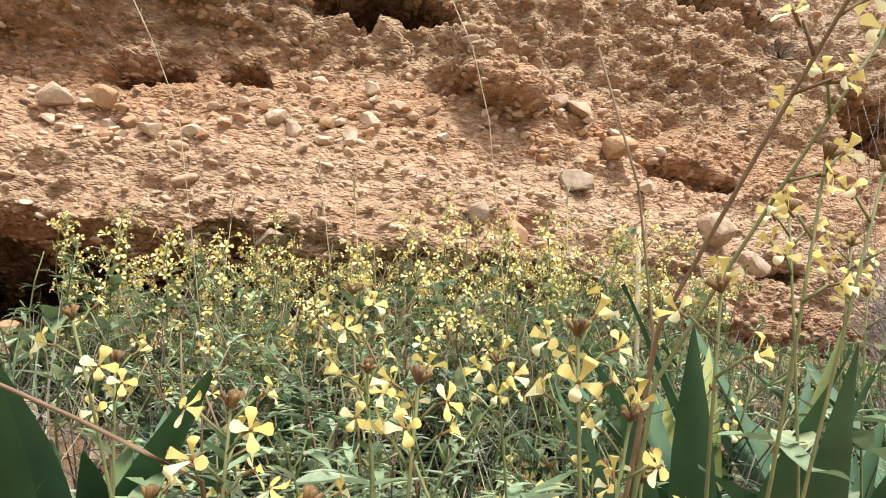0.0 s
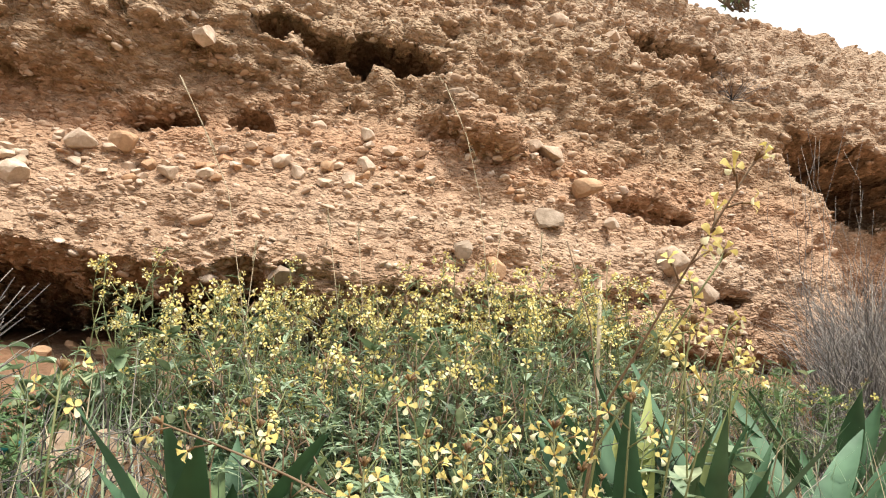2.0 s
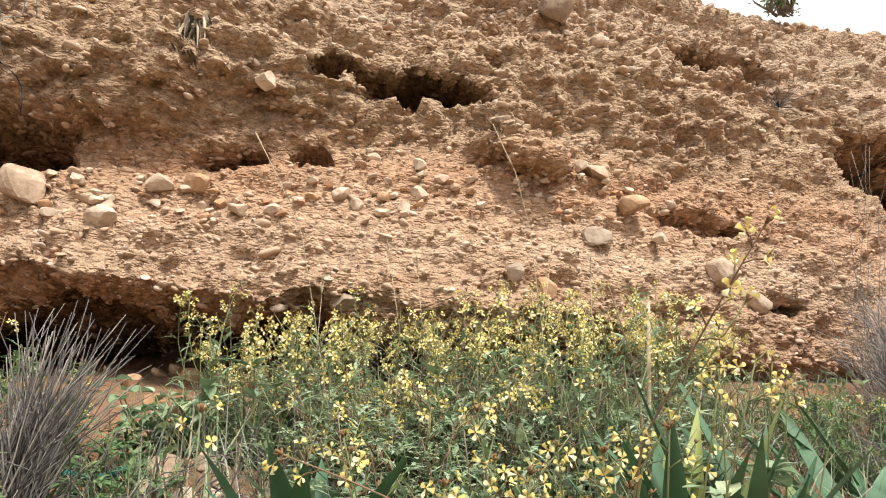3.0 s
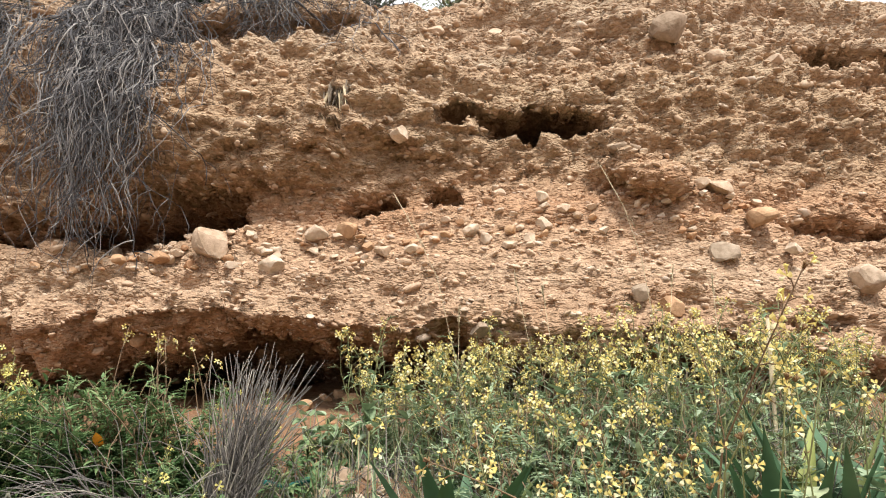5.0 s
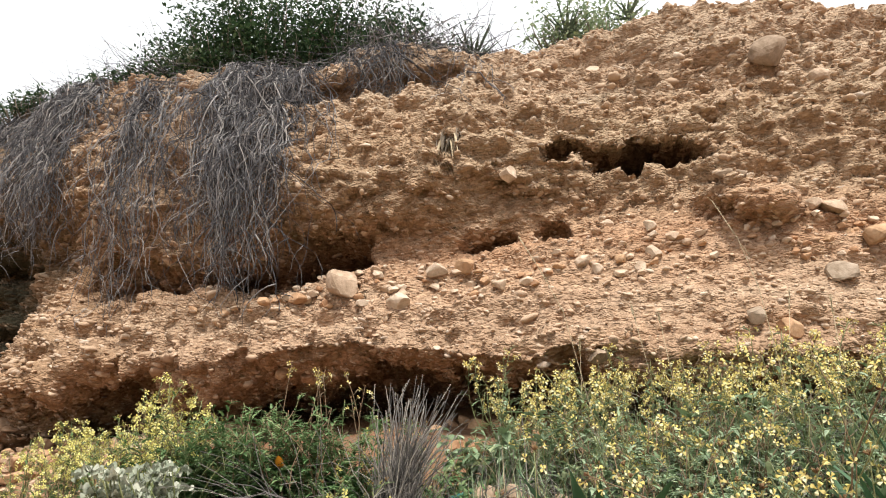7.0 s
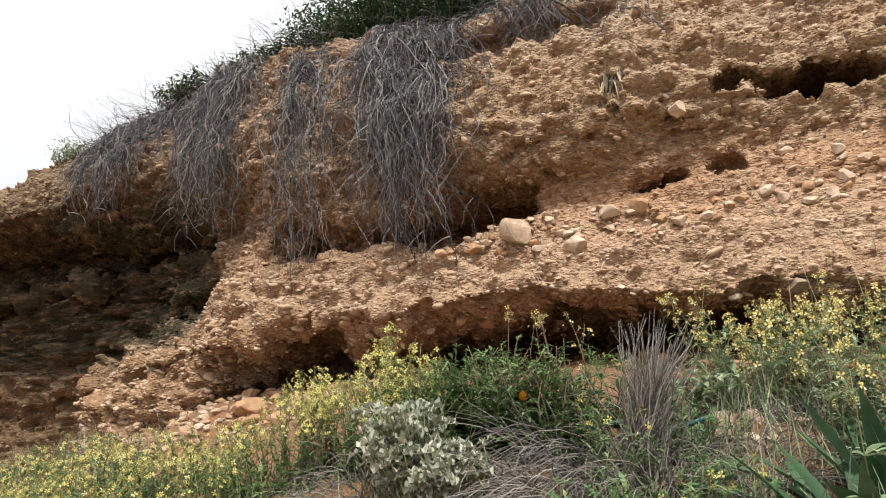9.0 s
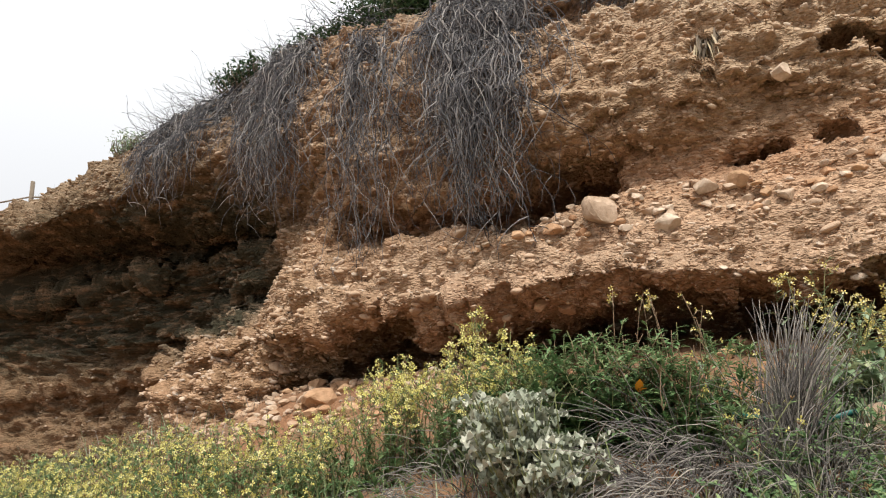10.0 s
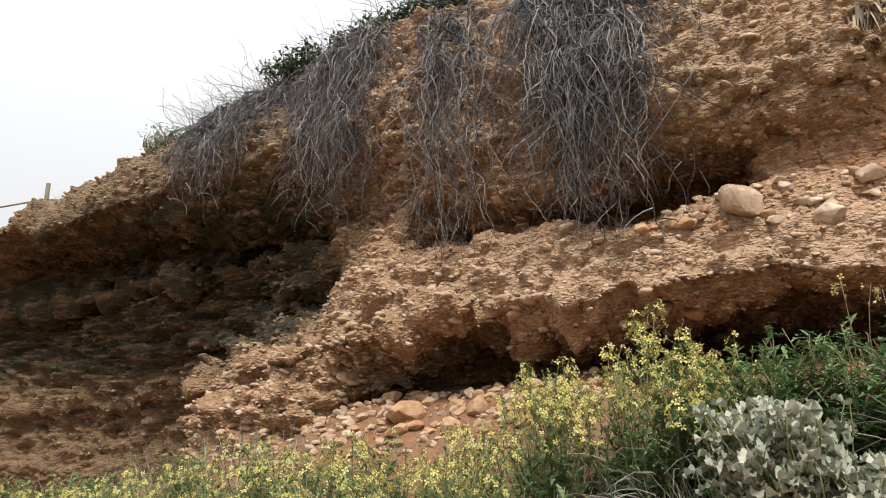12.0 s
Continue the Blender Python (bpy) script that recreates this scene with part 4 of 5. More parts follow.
def near_rocket(base, tip, count, seed, label, bend=0.0, along=0.036, size=0.0102, mid=None, dark=False, leaves=16):
    """A stem close to the path, each flower a piece of its own."""
    r = random.Random(seed)
    bx, by = base
    ob = root_of("rocket_plant", (bx, by, floor_at(bx, by)), label, "wildflower", "wild rocket by the path")
    o = Vector(ob.location)
    pts = stem_points((0, 0, -0.03), Vector(mid or tip) - o, r, 0.012, 6, bend)
    if mid:
        pts += stem_points(Vector(mid) - o, Vector(tip) - o, r, 0.004, 5)[1:]
    st, fo, bud = Geo(), Geo(), Geo()
    st.tube(pts, 0.0019, 0.0009, 6)
    tipv = Vector(tip) - o
    back = (pts[-1] - pts[-3]).normalized()
    for k in range(count):
        t = k / max(count - 1, 1)
        w = k * 2.4 + r.uniform(-0.4, 0.4)
        a = back.orthogonal().normalized()
        out = (math.cos(w) * a + math.sin(w) * back.cross(a) + back * 0.35).normalized()
        foot = tipv - back * (along * t)
        c = foot + out * r.uniform(0.014, 0.022)
        st.tube([foot - back * 0.008, c - out * 0.006], 0.0009, 0.0009, 4)
        put_flower(ob, c, out * 0.8 + Vector((0, -0.35, 0.1)), size * r.uniform(0.85, 1.1), PETAL, r)
    for k in range(7):
        d = (back + Vector((r.gauss(0, 0.5), r.gauss(0, 0.5), r.gauss(0, 0.3)))).normalized()
        bud.tube([tipv, tipv + d * 0.005, tipv + d * 0.009], 0.0011, 0.0014, 5)
    for k in range(leaves):
        p = r.choice(pts[1:5])
        w = r.uniform(0, 6.28)
        L = r.uniform(0.03, 0.075)
        if k % 3:
            fo.blade(p, (math.cos(w), math.sin(w), r.uniform(0.1, 0.9)), L, L * 0.42, droop=r.uniform(0.2, 1.0), segs=6, wave=0.05, shape=0.85, rnd=r)
        else:
            lobed_leaf(fo, p, (math.cos(w), math.sin(w), r.uniform(0.2, 0.9)), L * 1.4, 0, r)
    part("stem", st, [STEM_DARK if dark else STEM], ob)
    part("bud_tip", bud, [CALYX], ob, "small red-brown buds")
    if leaves:
        part("foliage", fo, [LEAF], ob)
    return ob


NEAR = "slender wild rocket stem with pale four-petalled flowers"
for i, (b, t, n) in enumerate((
        ((0.70, -2.2), (0.69, -2.3, 0.74), 7), ((0.78, -2.2), (0.765, -2.3, 0.765), 3), ((0.72, -2.2), (0.73, -2.27, 0.70), 4),
        ((0.5, -2.1), (0.42, -2.16, 0.745), 3), ((0.6, -2.08), (0.59, -2.12, 0.775), 6), ((0.62, -2.1), (0.6, -2.18, 0.72), 6),
        ((0.46, -2.05), (0.43, -2.1, 0.72), 5), ((0.3, -2.15), (0.27, -2.24, 0.775), 3), ((0.72, -2.05), (0.7, -2.11, 0.73), 7),
        ((0.55, -2.2), (0.53, -2.25, 0.70), 6), ((0.64, -2.2), (0.62, -2.27, 0.715), 7), ((0.5, -2.2), (0.57, -2.28, 0.66), 6),
        ((0.92, -2.1), (0.884, -2.2, 0.84), 5), ((1.06, -2.02), (1.04, -2.08, 0.85), 6), ((1.1, -2.0), (1.08, -2.05, 0.81), 4),
        ((0.78, -2.15), (0.77, -2.2, 0.66), 4), ((0.47, -2.18), (0.49, -2.22, 0.65), 4))):
    near_rocket(b, t, n, 600 + i, NEAR)
# the tall leaning spray
near_rocket((0.68, -2.17), (0.818, -2.415, 0.965), 9, 630, "tall leaning wild rocket spray with pale flowers along its tip", along=0.15, mid=(0.755, -2.255, 0.75), dark=True, leaves=4)
near_rocket((0.69, -2.16), (0.845, -2.33, 0.9), 3, 631, "tall leaning wild rocket spray with pale flowers along its tip", along=0.08, mid=(0.76, -2.24, 0.72), leaves=3)
for i, (b, t, n) in enumerate((((0.76, -2.17), (0.83, -2.3, 0.84), 3), ((0.8, -2.16), (0.885, -2.28, 0.845), 4))):
    near_rocket(b, t, n, 640 + i, "slender wild rocket stem with crowded pale flowers", along=0.07, leaves=5)
for i, (x, z) in enumerate(((0.78, 1.05), (0.84, 1.0), (0.9, 1.0), (0.98, 1.03), (1.01, 0.97), (0.72, 1.0), (0.2, 0.98), (0.38, 0.95), (0.28, 0.95), (0.62, 0.96))):
    near_rocket((x + 0.03, -1.36), (x, -1.4, z), 13, 650 + i, "tall wild rocket stem with a long pale flower head", along=0.14, size=0.0118)
# an arching stem with few flowers
near_rocket((0.62, -2.14), (0.36, -2.27, 0.735), 3, 632, "long arching wild rocket stem with few flowers", mid=(0.52, -2.25, 0.665), dark=True, leaves=4)


def stalk(points, w0, w1, mat, name, label, category, head=0.0, seed=0):
    r = random.Random(seed)
    g = Geo()
    g.tube(points, w0, w1, 5)
    if head:
        p, d = Vector(points[-1]), (Vector(points[-1]) - Vector(points[-2])).normalized()
        for k in range(16):
            q = p - d * head * r.random()
            g.tube([q, q + (d + Vector((r.gauss(0, 0.12), r.gauss(0, 0.12), 0))) * 0.03], w0 * 0.9, w0 * 0.3, 3)
    return tagged(new(name, g.mesh(name, [mat])), label, category)


stalk([(0.74, -2.2, 0.5), (0.775, -2.21, 0.75), (0.76, -2.225, 0.84), (0.729, -2.237, 0.925)], 0.0009, 0.0008, STEM_DARK, "seed_stalk", "dark bare seed stalk with a dry tip", "plant stalk", 0.0, 3)
stalk([(0.42, -1.5, 0.55), (0.34, -1.5, 0.95), (0.3, -1.5, 1.14), (0.24, -1.5, 1.27), (0.18, -1.5, 1.38)], 0.0007, 0.0011, STRAW_PALE, "dry_grass_stalk", "tall pale dry grass stalk with a thin head", "grass stalk", 0.2, 4)
stalk([(0.9, -1.5, 0.55), (0.86, -1.5, 0.95), (0.835, -1.5, 1.18), (0.8, -1.5, 1.32), (0.745, -1.5, 1.44)], 0.0007, 0.0011, STRAW_PALE, "dry_grass_stalk", "tall pale dry grass stalk with a thin head", "grass stalk", 0.2, 5)
stalk([(1.15, -1.4, 0.55), (1.16, -1.4, 0.75), (1.172, -1.4, 1.03)], 0.0062, 0.005, STRAW_PALE, "cane", "upright pale dry cane among the flowers", "cane")
for i, (x, y, h) in enumerate(((0.55, -0.95, 0.55), (0.62, -0.98, 0.5), (1.15, -1.0, 0.5), (0.3, -1.0, 0.45), (1.0, -0.95, 0.55))):
    z = floor_at(x, y)
    stalk([(x, y, z - 0.02), (x + 0.02, y, z + h * 0.5), (x - 0.03 + 0.02 * i, y - 0.03, z + h)], 0.0014, 0.0008, STRAW_PALE, "dry_grass_stalk", "thin dry pale stalk standing among the flowers", "grass stalk", 0.06, 10 + i)


# ---- strap-leaved rosettes ----
def rosette(x, y, count, length, width, seed, label, lean=(0, 0), upright=0.9):
    r = random.Random(seed)
    ob = root_of("strap_leaf_plant", (x, y, floor_at(x, y)), label, "leafy plant", "strap-leaved plants")
    for k in range(count):
        g = Geo()
        w = k * 2.4 + r.uniform(-0.5, 0.5)
        d = Vector((math.cos(w) + lean[0], math.sin(w) + lean[1], r.uniform(0.6, 1.6) * upright))
        g.blade((math.cos(w) * 0.02, math.sin(w) * 0.02, -0.02), d, length * r.uniform(0.75, 1.1), width * r.uniform(0.6, 1.1), droop=r.uniform(0.05, 0.6), fold=0.35, segs=10, wave=0.07, shape=1.15, rnd=r)
        part("leaf", g, [STRAP], ob)
    return ob


STRAPPY = "broad glossy green strap leaves in a rosette"
rosette(0.38, -1.84, 12, 0.36, 0.055, 71, STRAPPY, (-0.35, -0.1), 1.5)
rosette(0.33, -1.93, 12, 0.36, 0.06, 72, STRAPPY, (-0.5, -0.1), 0.9)
rosette(0.3, -2.06, 10, 0.32, 0.06, 78, STRAPPY, (-0.2, -0.1), 1.4)
rosette(0.93, -1.97, 13, 0.42, 0.042, 73, STRAPPY, (0.1, 0), 2.4)
rosette(1.05, -1.96, 13, 0.42, 0.046, 74, STRAPPY, (0.15, 0), 2.0)
rosette(1.2, -1.92, 14, 0.44, 0.06, 75, STRAPPY, (0.35, 0), 1.1)
rosette(1.42, -1.78, 12, 0.38, 0.05, 76, STRAPPY, (0.2, -0.1), 1.0)
rosette(1.6, -1.62, 6, 0.38, 0.05, 77, STRAPPY, (0.0, -0.1), 1.8)


# ---- dry grass clumps ----
def straw_clump(x, y, count, length, spread, seed, label, lean=(0, 0), droop=0.9, mat=None, up=1.0, wide=0.05, thick=1.0, apex=None):
    r = random.Random(seed)
    g = Geo()
    for k in range(count):
        w = r.uniform(0, 6.28)
        rad = wide * math.sqrt(r.random())
        bx, by = math.cos(w) * rad, math.sin(w) * rad
        z0 = floor_at(x + bx, y + by) - 0.02
        d = Vector((math.cos(w) * spread * r.random() + lean[0], math.sin(w) * spread * r.random() + lean[1], up)).normalized()
        if apex:
            d = (Vector((x + apex[0] + r.gauss(0, 0.03), y + apex[1] + r.gauss(0, 0.03), z0 + apex[2])) - Vector((x + bx, y + by, z0))).normalized()
        p, pts = Vector((x + bx, y + by, z0)), []
        L, dr = length * r.uniform(0.45, 1.1), droop * r.uniform(0.3, 1.5)
        for i in range(7):
            pts.append(p.copy())
            low = floor_at(p.x, p.y) + 0.008 if i else -9
            p = p + d * (L / 6)
            p.z = max(p.z, low)
            d = (d + Vector((r.gauss(0, 0.11 if apex else 0.16), r.gauss(0, 0.11 if apex else 0.16), -dr / 6 * 1.4))).normalized()
        g.tube(pts, r.uniform(0.0011, 0.0024) * thick, 0.0007, 3)
    return tagged(new("dry_grass_clump", g.mesh("dry_grass_clump", [mat or STRAW])), label, "dry grass", "dry grass clumps", "stuff")


DRY = "dry grey grass clump bending over the slope"
straw_clump(-0.19, -1.66, 280, 0.44, 0.1, 81, "tall dry grey grass sheaf standing upright", (0.08, 0.0), 0.3, wide=0.065, thick=1.8, apex=(0.08, 0.0, 0.4))
straw_clump(-0.12, -1.76, 200, 0.4, 0.9, 82, DRY, (0.1, -0.5), 1.6, wide=0.1)
straw_clump(-0.4, -1.75, 380, 0.4, 0.7, 83, DRY, (-0.3, -0.7), 2.0, wide=0.14)
straw_clump(0.06, -1.7, 150, 0.28, 0.9, 84, DRY, (0.2, -0.6), 1.8, wide=0.16)
straw_clump(0.28, -1.45, 70, 0.22, 0.9, 85, DRY, (0.0, -0.3), 1.5, wide=0.12)
straw_clump(-1.05, -1.75, 160, 0.3, 1.0, 86, "flattened grey dry grass on the slope", (-0.2, -0.4), 2.2, wide=0.16)
straw_clump(-0.1, -2.0, 200, 0.32, 0.9, 87, DRY, (0.2, -0.6), 1.6, wide=0.16)
for i, (x, y, L) in enumerate(((2.3, -1.02, 0.4), (2.52, -0.85, 0.48), (2.78, -0.65, 0.55), (3.05, -0.5, 0.6), (2.5, -1.15, 0.4))):
    straw_clump(x, y, 420, L, 0.5, 90 + i, "tall grey dry grass thicket beside the cliff", (0.0, -0.05), 0.6, wide=0.15)
straw_clump(2.75, -0.45, 26, 1.15, 0.25, 97, "tall thin dry grass stalks beside the cliff", (-0.05, 0), 0.15, wide=0.15)
straw_clump(0.75, -1.2, 260, 0.32, 0.8, 98, "dry straw under the flowering plants", (0, -0.2), 1.2, wide=0.45)
straw_clump(0.85, -1.75, 110, 0.32, 0.8, 99, "dry straw under the flowering plants", (0, -0.2), 1.2, wide=0.4)

for i, (x, y) in enumerate(((1.75, -1.3), (1.95, -1.3), (1.85, -1.5), (2.15, -1.25), (2.05, -1.1))):
    straw_clump(x, y, 150, 0.24, 0.9, 700 + i, "low dry grass beside the flowers", (0, -0.2), 1.4, wide=0.14)
for i, (x, y) in enumerate(((-0.2, -1.25), (-0.35, -1.35), (-0.1, -1.4), (0.12, -1.75), (-0.3, -1.5))):
    straw_clump(x, y, 40, 0.16, 0.9, 710 + i, "low dry grass on the red soil", (0, -0.2), 1.5, wide=0.13)
# ---- bushes on the slope ----
YB = "bushy wild plant covered in small yellow flowers"
yellow_kinds = [rocket(160 + k, 0.3 + 0.02 * k, 9, 9, 0.0095, PETAL_YELLOW, LEAF_GREEN, 22, YB, "yellow flowering plants", 0.12, "yellow_wildflower", 0.65, 0.045) for k in range(4)]
low_yellow = [rocket(170 + k, 0.26 + 0.02 * k, 9, 7, 0.009, PETAL_YELLOW, LEAF_GREEN, 20, YB, "yellow flowering plants", 0.13, "yellow_wildflower", 0.7, 0.045) for k in range(3)]
green_kinds = [rocket(180 + k, 0.26 + 0.02 * k, 12, 0, 0.01, PETAL_YELLOW, LEAF_GREEN, 36, "dense fresh green feathery herb", "green herbs", 0.12, "green_herb", 0.95, 0.05) for k in range(4)]
sow(yellow_kinds, spread_spots(rp, 18, 0.09, lambda r: (r.uniform(-1.5, -0.95), r.uniform(-1.62, -1.3))), rp)
sow(green_kinds, spread_spots(rp, 18, 0.08, lambda r: (r.uniform(-1.02, -0.4), r.uniform(-1.62, -1.38))), rp)
sow(low_yellow, spread_spots(rp, 58, 0.1, lambda r: (r.uniform(-3.4, -1.45), r.uniform(-2.1, -1.55))), rp)
sow([rocket(190, 0.2, 7, 1, 0.009, PETAL_YELLOW, LEAF_GREEN, 18, "low green herb on the slope", "green herbs", 0.1, "green_herb"), rocket(191, 0.16, 7, 0, 0.009, PETAL_YELLOW, LEAF_GREEN, 18, "low green herb on the slope", "green herbs", 0.1, "green_herb")],
    [(-2.7, -1.7), (-2.5, -1.6), (-2.9, -1.9), (-1.2, -1.95), (0.02, -2.1), (-0.1, -2.05), (0.1, -2.2), (-0.28, -2.02), (1.75, -1.25), (1.85, -1.1), (1.6, -1.2), (1.7, -1.4), (1.9, -1.25), (1.8, -1.4), (2.05, -1.2), (1.65, -1.3), (1.95, -1.4), (-0.02, -1.75), (-3.1, -1.5), (-3.4, -1.3), (-3.3, -1.7), (-2.2, -1.5), (-3.6, -1.5), (-3.7, -1.2), (-3.0, -1.3), (-2.8, -1.45), (-4.0, -1.1), (-3.9, -1.4), (-4.3, -1.2), (-3.3, -1.0), (-2.6, -1.3), (-4.2, -0.8), (-4.6, -0.9), (-3.5, -1.75), (-3.7, -1.6), (-3.9, -1.7), (-4.1, -1.5), (-2.4, -1.45), (-2.0, -1.4), (-1.8, -1.5), (-3.2, -1.5), (-4.4, -1.5), (-0.2, -1.3), (-0.08, -1.52), (-0.3, -1.25), (0.0, -1.35), (-0.35, -1.5), (0.15, -1.3), (0.2, -1.2), (-0.05, -1.9), (0.1, -1.95), (-0.2, -1.85), (-0.25, -1.75), (0.0, -1.62)], rp)
sow([rocket(195, 0.42, 2, 5, 0.01, PETAL, LEAF, 2, "thin tall wild rocket stems with few flowers", "wild rocket by the path", 0.1)], [(-0.4, -1.42), (-0.62, -1.4), (-0.5, -1.35), (-0.3, -1.4), (-1.2, -1.3)], rp)


def broad_leaf_bush(x, y, count, size, height, wide, mat, seed, name, label, wave=0.0, fold=0.25):
    r = random.Random(seed)
    ob = root_of(name, (x, y, floor_at(x, y)), label, "bush")
    st, fo = Geo(), Geo()
    for k in range(max(count // 9, 3)):
        w = r.uniform(0, 6.28)
        tip = (math.cos(w) * wide * r.random(), math.sin(w) * wide * r.random(), height * r.uniform(0.5, 1))
        pts = stem_points((0, 0, -0.03), tip, r, 0.02)
        st.tube(pts, 0.003, 0.0015, 4)
        for i in range(9):
            p = pts[r.randint(1, 6)]
            a = r.uniform(0, 6.28)
            s = size * r.uniform(0.6, 1.2)
            fo.blade(p, (math.cos(a), math.sin(a), r.uniform(-0.1, 0.9)), s, s * 0.68, droop=r.uniform(0.2, 1.8), fold=fold * r.uniform(0.3, 2.2), segs=8, wave=wave, shape=0.75, rnd=r)
    part("stem", st, [STEM], ob)
    part("foliage", fo, [mat], ob)
    return ob


broad_leaf_bush(-0.82, -1.83, 1500, 0.036, 0.28, 0.17, FELT, 201, "felted_bush", "silvery grey bush with ruffled woolly leaves", 0.3, 0.5)
broad_leaf_bush(-0.68, -1.9, 800, 0.034, 0.17, 0.13, FELT, 202, "felted_bush", "silvery grey bush with ruffled woolly leaves", 0.3, 0.5)
broad_leaf_bush(-0.03, -1.3, 150, 0.055, 0.26, 0.16, LEAF, 203, "broad_leaf_bush", "low dark green bush with round leaves")
broad_leaf_bush(0.08, -1.35, 100, 0.05, 0.24, 0.12, LEAF, 204, "broad_leaf_bush", "low dark green bush with round leaves")
broad_leaf_bush(1.95, -0.98, 140, 0.035, 0.2, 0.15, LEAF, 205, "grey_leaf_bush", "grey-green small-leaved bush at the cliff foot")
broad_leaf_bush(1.75, -0.95, 90, 0.03, 0.15, 0.12, LEAF, 206, "grey_leaf_bush", "grey-green small-leaved bush at the cliff foot")

g = Geo()
g.blade((-0.52, -1.62, floor_at(-0.52, -1.62) + 0.17), (0.2, -0.6, 0.8), 0.05, 0.025, mat=0, rnd=rs)
g.blade((-0.52, -1.62, floor_at(-0.52, -1.62) + 0.17), (0.6, -0.6, 0.4), 0.04, 0.02, mat=0, rnd=rs)
g.tube([(-0.52, -1.6, floor_at(-0.52, -1.6) - 0.02), (-0.52, -1.62, floor_at(-0.52, -1.62) + 0.17)], 0.002, 0.0015, 4, 1)
tagged(new("withered_leaf_plant", g.mesh("withered_leaf_plant", [ORANGE, STEM])), "small stem with a bright orange withered leaf", "plant")

stalk([(-0.3, -1.38, floor_at(-0.3, -1.38) + 0.05), (-0.1, -1.44, floor_at(-0.1, -1.44) + 0.06), (0.0, -1.46, floor_at(0.0, -1.46) + 0.06), (0.06, -1.4, floor_at(0.06, -1.4) - 0.01)], 0.009, 0.009, HOSE, "hose", "thin teal garden hose lying on the soil", "hose")


# ---- grass under the plants ----
def grass(count, x0, x1, y0, y1, length, mats, seed, label):
    r = random.Random(seed)
    g = Geo()
    for k in range(count):
        x, y = r.uniform(x0, x1), r.uniform(y0, y1)
        d = Vector((r.gauss(0, 0.35), r.gauss(-0.1, 0.35), 1))
        g.blade((x, y, floor_at(x, y) - 0.01), d, length * r.uniform(0.4, 1.2), r.uniform(0.002, 0.005), droop=r.uniform(0.1, 1.4), segs=3, mat=r.choice(range(len(mats))), shape=0.6, rnd=r)
    return tagged(new("grass", g.mesh("grass", mats)), label, "grass", kind="stuff")


grass(3800, 0.0, 1.8, -2.3, -0.85, 0.24, [LEAF, STRAW_PALE, STRAW, LEAF], 301, "thin green and dry grass under the flowers")
grass(3000, -3.2, 0.1, -2.4, -1.25, 0.13, [LEAF_GREEN, STRAW, LEAF], 302, "thin mixed grass on the slope")
grass(900, -6.0, -2.8, -1.6, -0.4, 0.25, [STRAW, STRAW, LEAF], 303, "dry brown grass before the recess")
grass(700, 1.7, 3.4, -1.6, -0.4, 0.16, [LEAF_GREEN, STRAW, LEAF], 304, "thin mixed grass beside the cliff")


# ---- plants on the cliff top ----
def shrub(x, y, z, rx, ry, rz, leaves, mat, seed, label):
    """Branching shrub: stems and a ragged crown of small leaves."""
    r = random.Random(seed)
    ob = root_of("shrub", (x, y, z), label, "shrub")
    st, fo = Geo(), Geo()
    clumps = []
    for k in range(int(20 + 60 * rx)):
        w, t = r.uniform(0, 6.28), math.sqrt(r.random())
        tip = Vector((math.cos(w) * t * rx, math.sin(w) * t * ry, rz * r.uniform(0.25, 1.0) * (1.1 - 0.5 * t)))
        pts = stem_points((tip.x * 0.75, tip.y * 0.5, -0.12), tip, r, 0.04)
        st.tube(pts, 0.008, 0.002, 4)
        tight = min(1.0, rz / 0.3)
        for q in (tip, pts[4], pts[3], pts[2]):
            clumps.append((q, r.uniform(0.05, 0.1) * tight))
    for k in range(int(leaves * 1.5)):
        c, s = r.choice(clumps)
        p = c + Vector((r.gauss(0, s), r.gauss(0, s), r.gauss(0, s * 0.8)))
        L = r.uniform(0.018, 0.038)
        fo.blade(p, (r.gauss(0, 1), r.gauss(0, 1), r.gauss(0.3, 0.7)), L, L * 0.55, droop=0.3, segs=2, rnd=r)
    part("branch", st, [WOOD], ob)
    part("crown", fo, [mat], ob)
    return ob


def rim_z(x, d=0.3):
    return float(top_z(np.array([x]))[0]) + 0.05


shrub(-1.6, 0.12, rim_z(-1.6) - 0.12, 0.95, 0.3, 0.9, 17000, LEAF_DARK, 401, "dense dark green shrub on the cliff top")
shrub(-0.9, 0.2, rim_z(-0.9) - 0.1, 0.5, 0.3, 0.55, 6000, LEAF_DARK, 402, "dense dark green shrub on the cliff top")
shrub(-2.7, 0.12, rim_z(-2.7) - 0.08, 0.5, 0.2, 0.12, 1500, LEAF_DARK, 403, "low dark shrub on the cliff rim")
shrub(-0.4, 0.3, rim_z(-0.4), 0.22, 0.2, 0.3, 700, LEAF_DARK, 404, "small green shrub on the cliff top")
shrub(-3.5, 0.2, rim_z(-3.5) - 0.06, 0.45, 0.15, 0.1, 1200, LEAF_DARK, 405, "low dark shrub on the cliff rim")
shrub(-5.3, 0.5, rim_z(-5.3) - 0.04, 0.2, 0.12, 0.12, 420, LEAF, 406, "small green plant on the cliff rim")
shrub(0.5, 0.18, rim_z(0.5) - 0.02, 0.36, 0.15, 0.26, 1700, LEAF, 407, "low grey-green shrub on the cliff rim")
shrub(3.02, 0.42, rim_z(3.02) - 0.04, 0.14, 0.1, 0.1, 260, LEAF_GREEN, 408, "small green plant on the cliff rim")
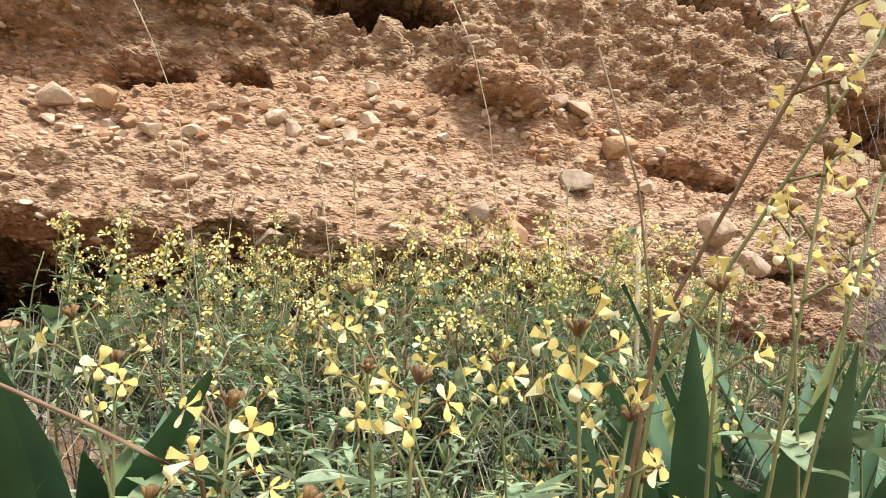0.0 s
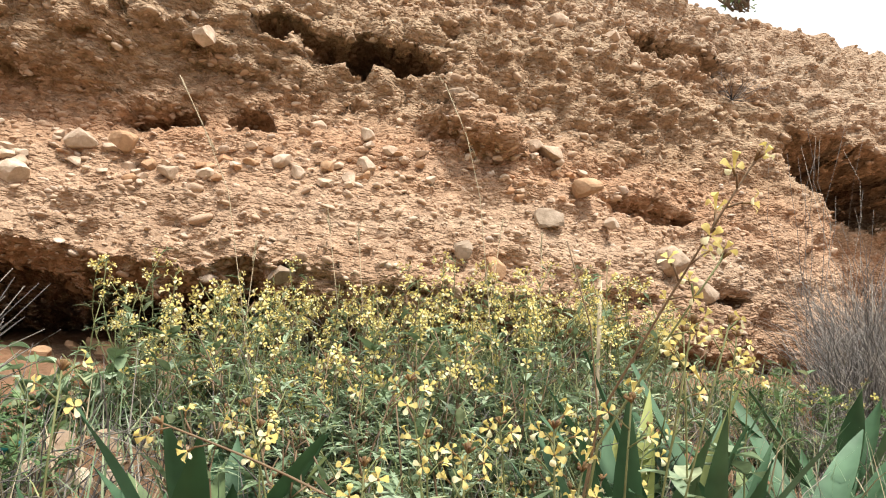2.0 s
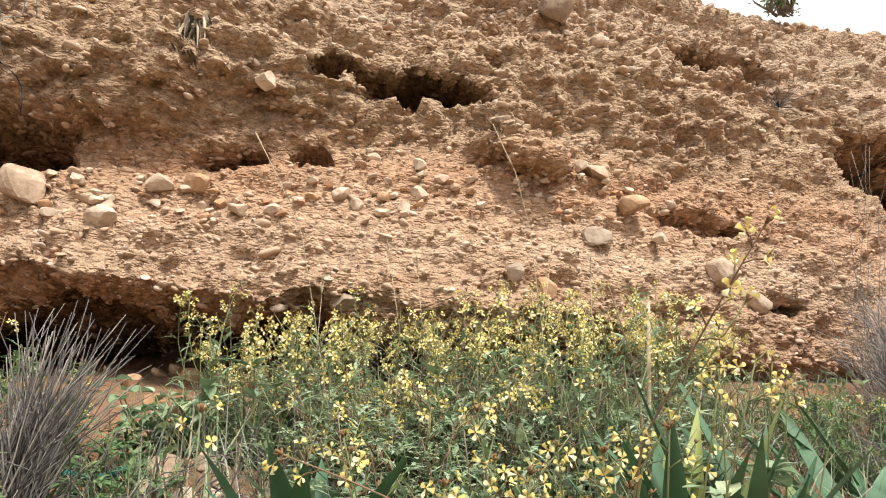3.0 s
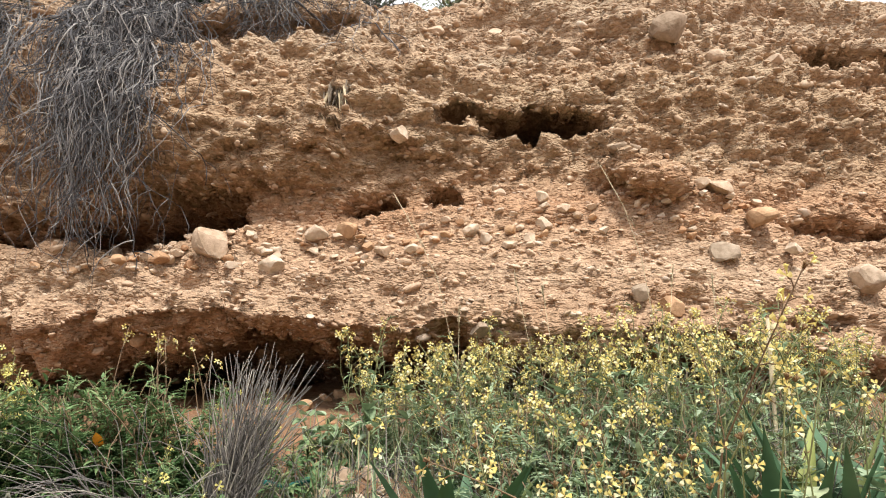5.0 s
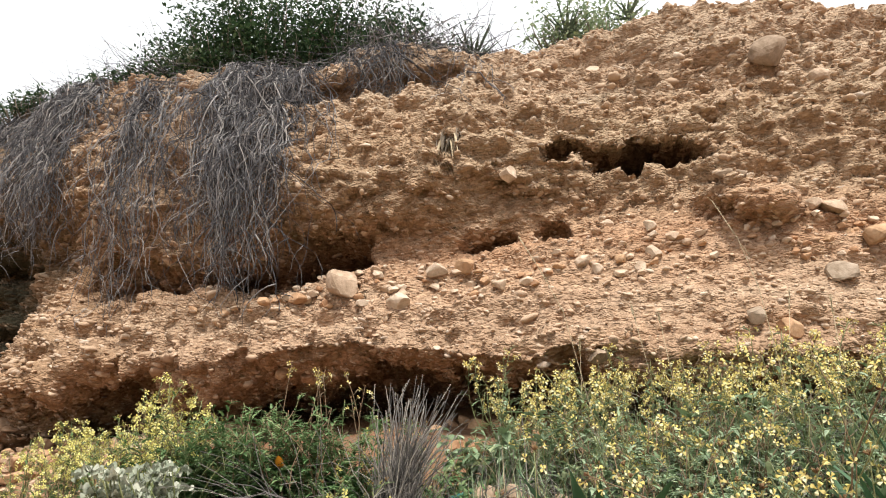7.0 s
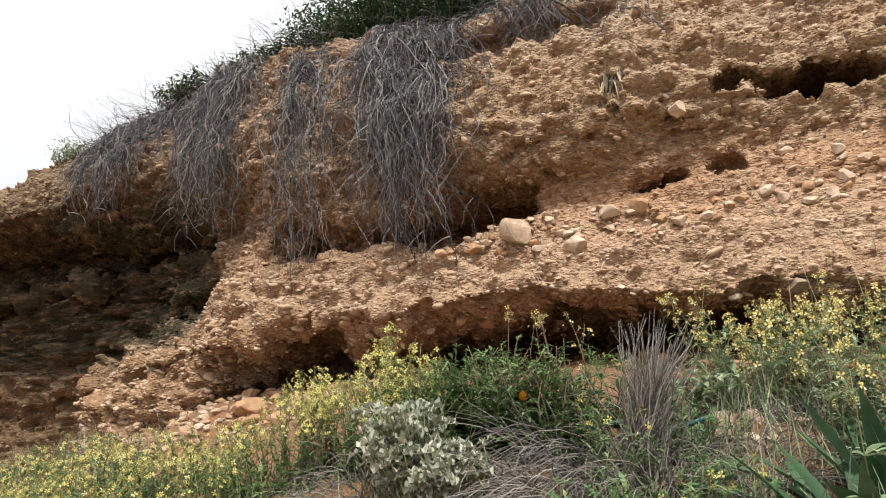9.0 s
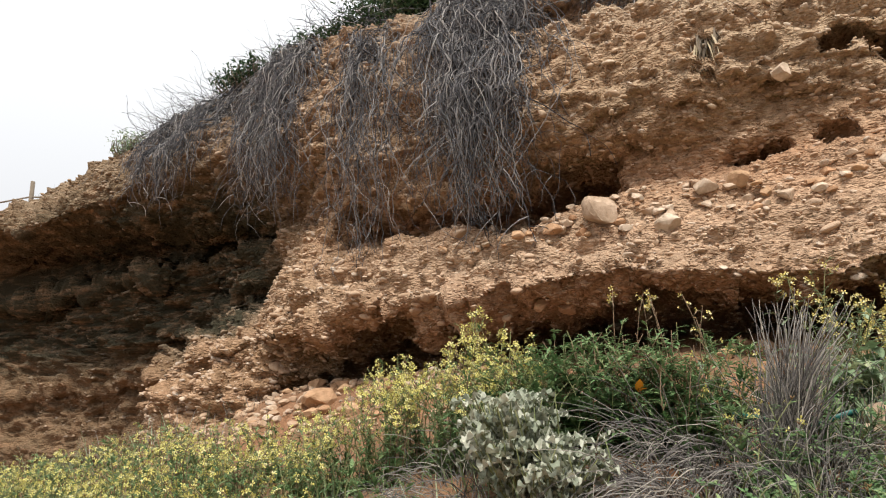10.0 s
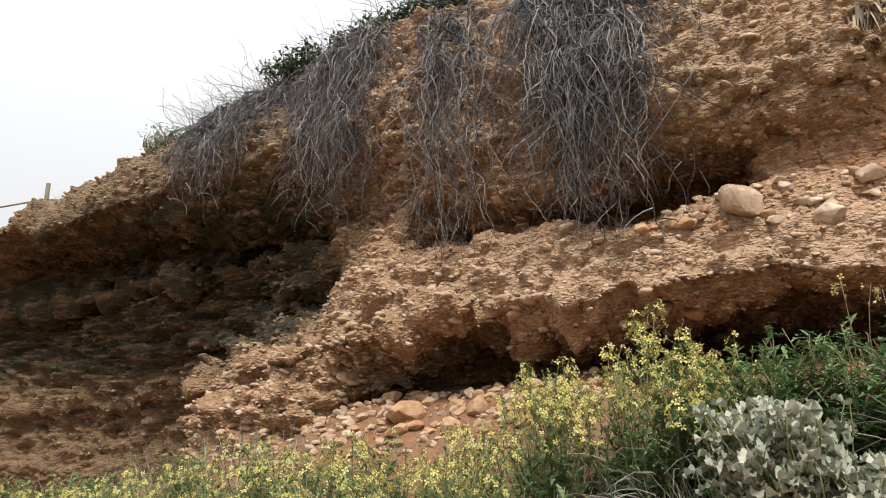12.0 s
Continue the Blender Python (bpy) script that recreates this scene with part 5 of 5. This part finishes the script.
b = broad_leaf_bush(-2.05, -0.05, 70, 0.05, 0.14, 0.16, FELT, 409, "felted_bush", "silvery grey bush on the cliff rim", 0.25, 0.4)
b.location = (-2.05, -0.08, rim_z(-2.05) - 0.04)


def spiky(x, y, z, count, length, seed):
    r = random.Random(seed)
    ob = root_of("agave", (x, y, z), "spiky green agave on the cliff top", "agave", "agaves")
    for k in range(count):
        g = Geo()
        w = k * 2.4
        g.blade((0, 0, -0.04), (math.cos(w), math.sin(w), r.uniform(0.5, 2.2)), length * r.uniform(0.6, 1.1), 0.022, droop=0.1, fold=0.6, segs=4, shape=0.6, rnd=r)
        part("leaf", g, [AGAVE], ob)


spiky(-0.22, 0.12, rim_z(-0.22) + 0.03, 15, 0.34, 411)
spiky(0.36, 0.12, rim_z(0.36) + 0.03, 14, 0.28, 412)
spiky(0.72, 0.12, rim_z(0.72) + 0.02, 12, 0.2, 413)
spiky(1.45, 0.35, rim_z(1.45), 7, 0.1, 414)
for i, (x0, x1, n, L) in enumerate(((-7.5, -4.6, 420, 0.2), (1.2, 2.4, 160, 0.1), (2.8, 4.6, 420, 0.22))):
    r = random.Random(420 + i)
    g = Geo()
    for k in range(n):
        x = r.uniform(x0, x1)
        y = rock_y(x, float(top_z(np.array([x]))[0]) - 0.01) + r.uniform(0.03, 0.5)
        g.blade((x, y, rim_z(x) - 0.06), (r.gauss(0, 0.3), r.gauss(0, 0.3), 1), L * r.uniform(0.4, 1.1), 0.004, droop=0.4, segs=3, mat=k % 2, shape=0.6, rnd=r)
    tagged(new("rim_grass", g.mesh("rim_grass", [STRAW, LEAF])), "dry and green grass along the cliff rim", "grass", kind="stuff")

# fence post far along the rim
g = Geo()
g.tube([(-8.4, 1.5, 2.7), (-8.36, 1.5, 3.1), (-8.33, 1.5, 3.5)], 0.03, 0.026, 7)
post = root_of("fence_post", (0, 0, 0), "weathered leaning wooden fence post with a rail", "fence")
part("post", g, [WOOD], post)
g = Geo()
g.tube([(-9.6, 1.5, 3.36), (-8.35, 1.5, 3.3), (-7.6, 1.6, 3.16)], 0.012, 0.01, 5)
part("rail", g, [WOOD], post)
# a bare branch lying in the recess
stalk([(-6.5, rock_y(-6.5, 1.72) - 0.02, 1.72), (-6.1, rock_y(-6.1, 1.76) - 0.04, 1.76), (-5.75, rock_y(-5.75, 1.78) - 0.02, 1.78)], 0.02, 0.012, WOOD, "branch", "bare weathered branch lying in the rock recess", "branch")
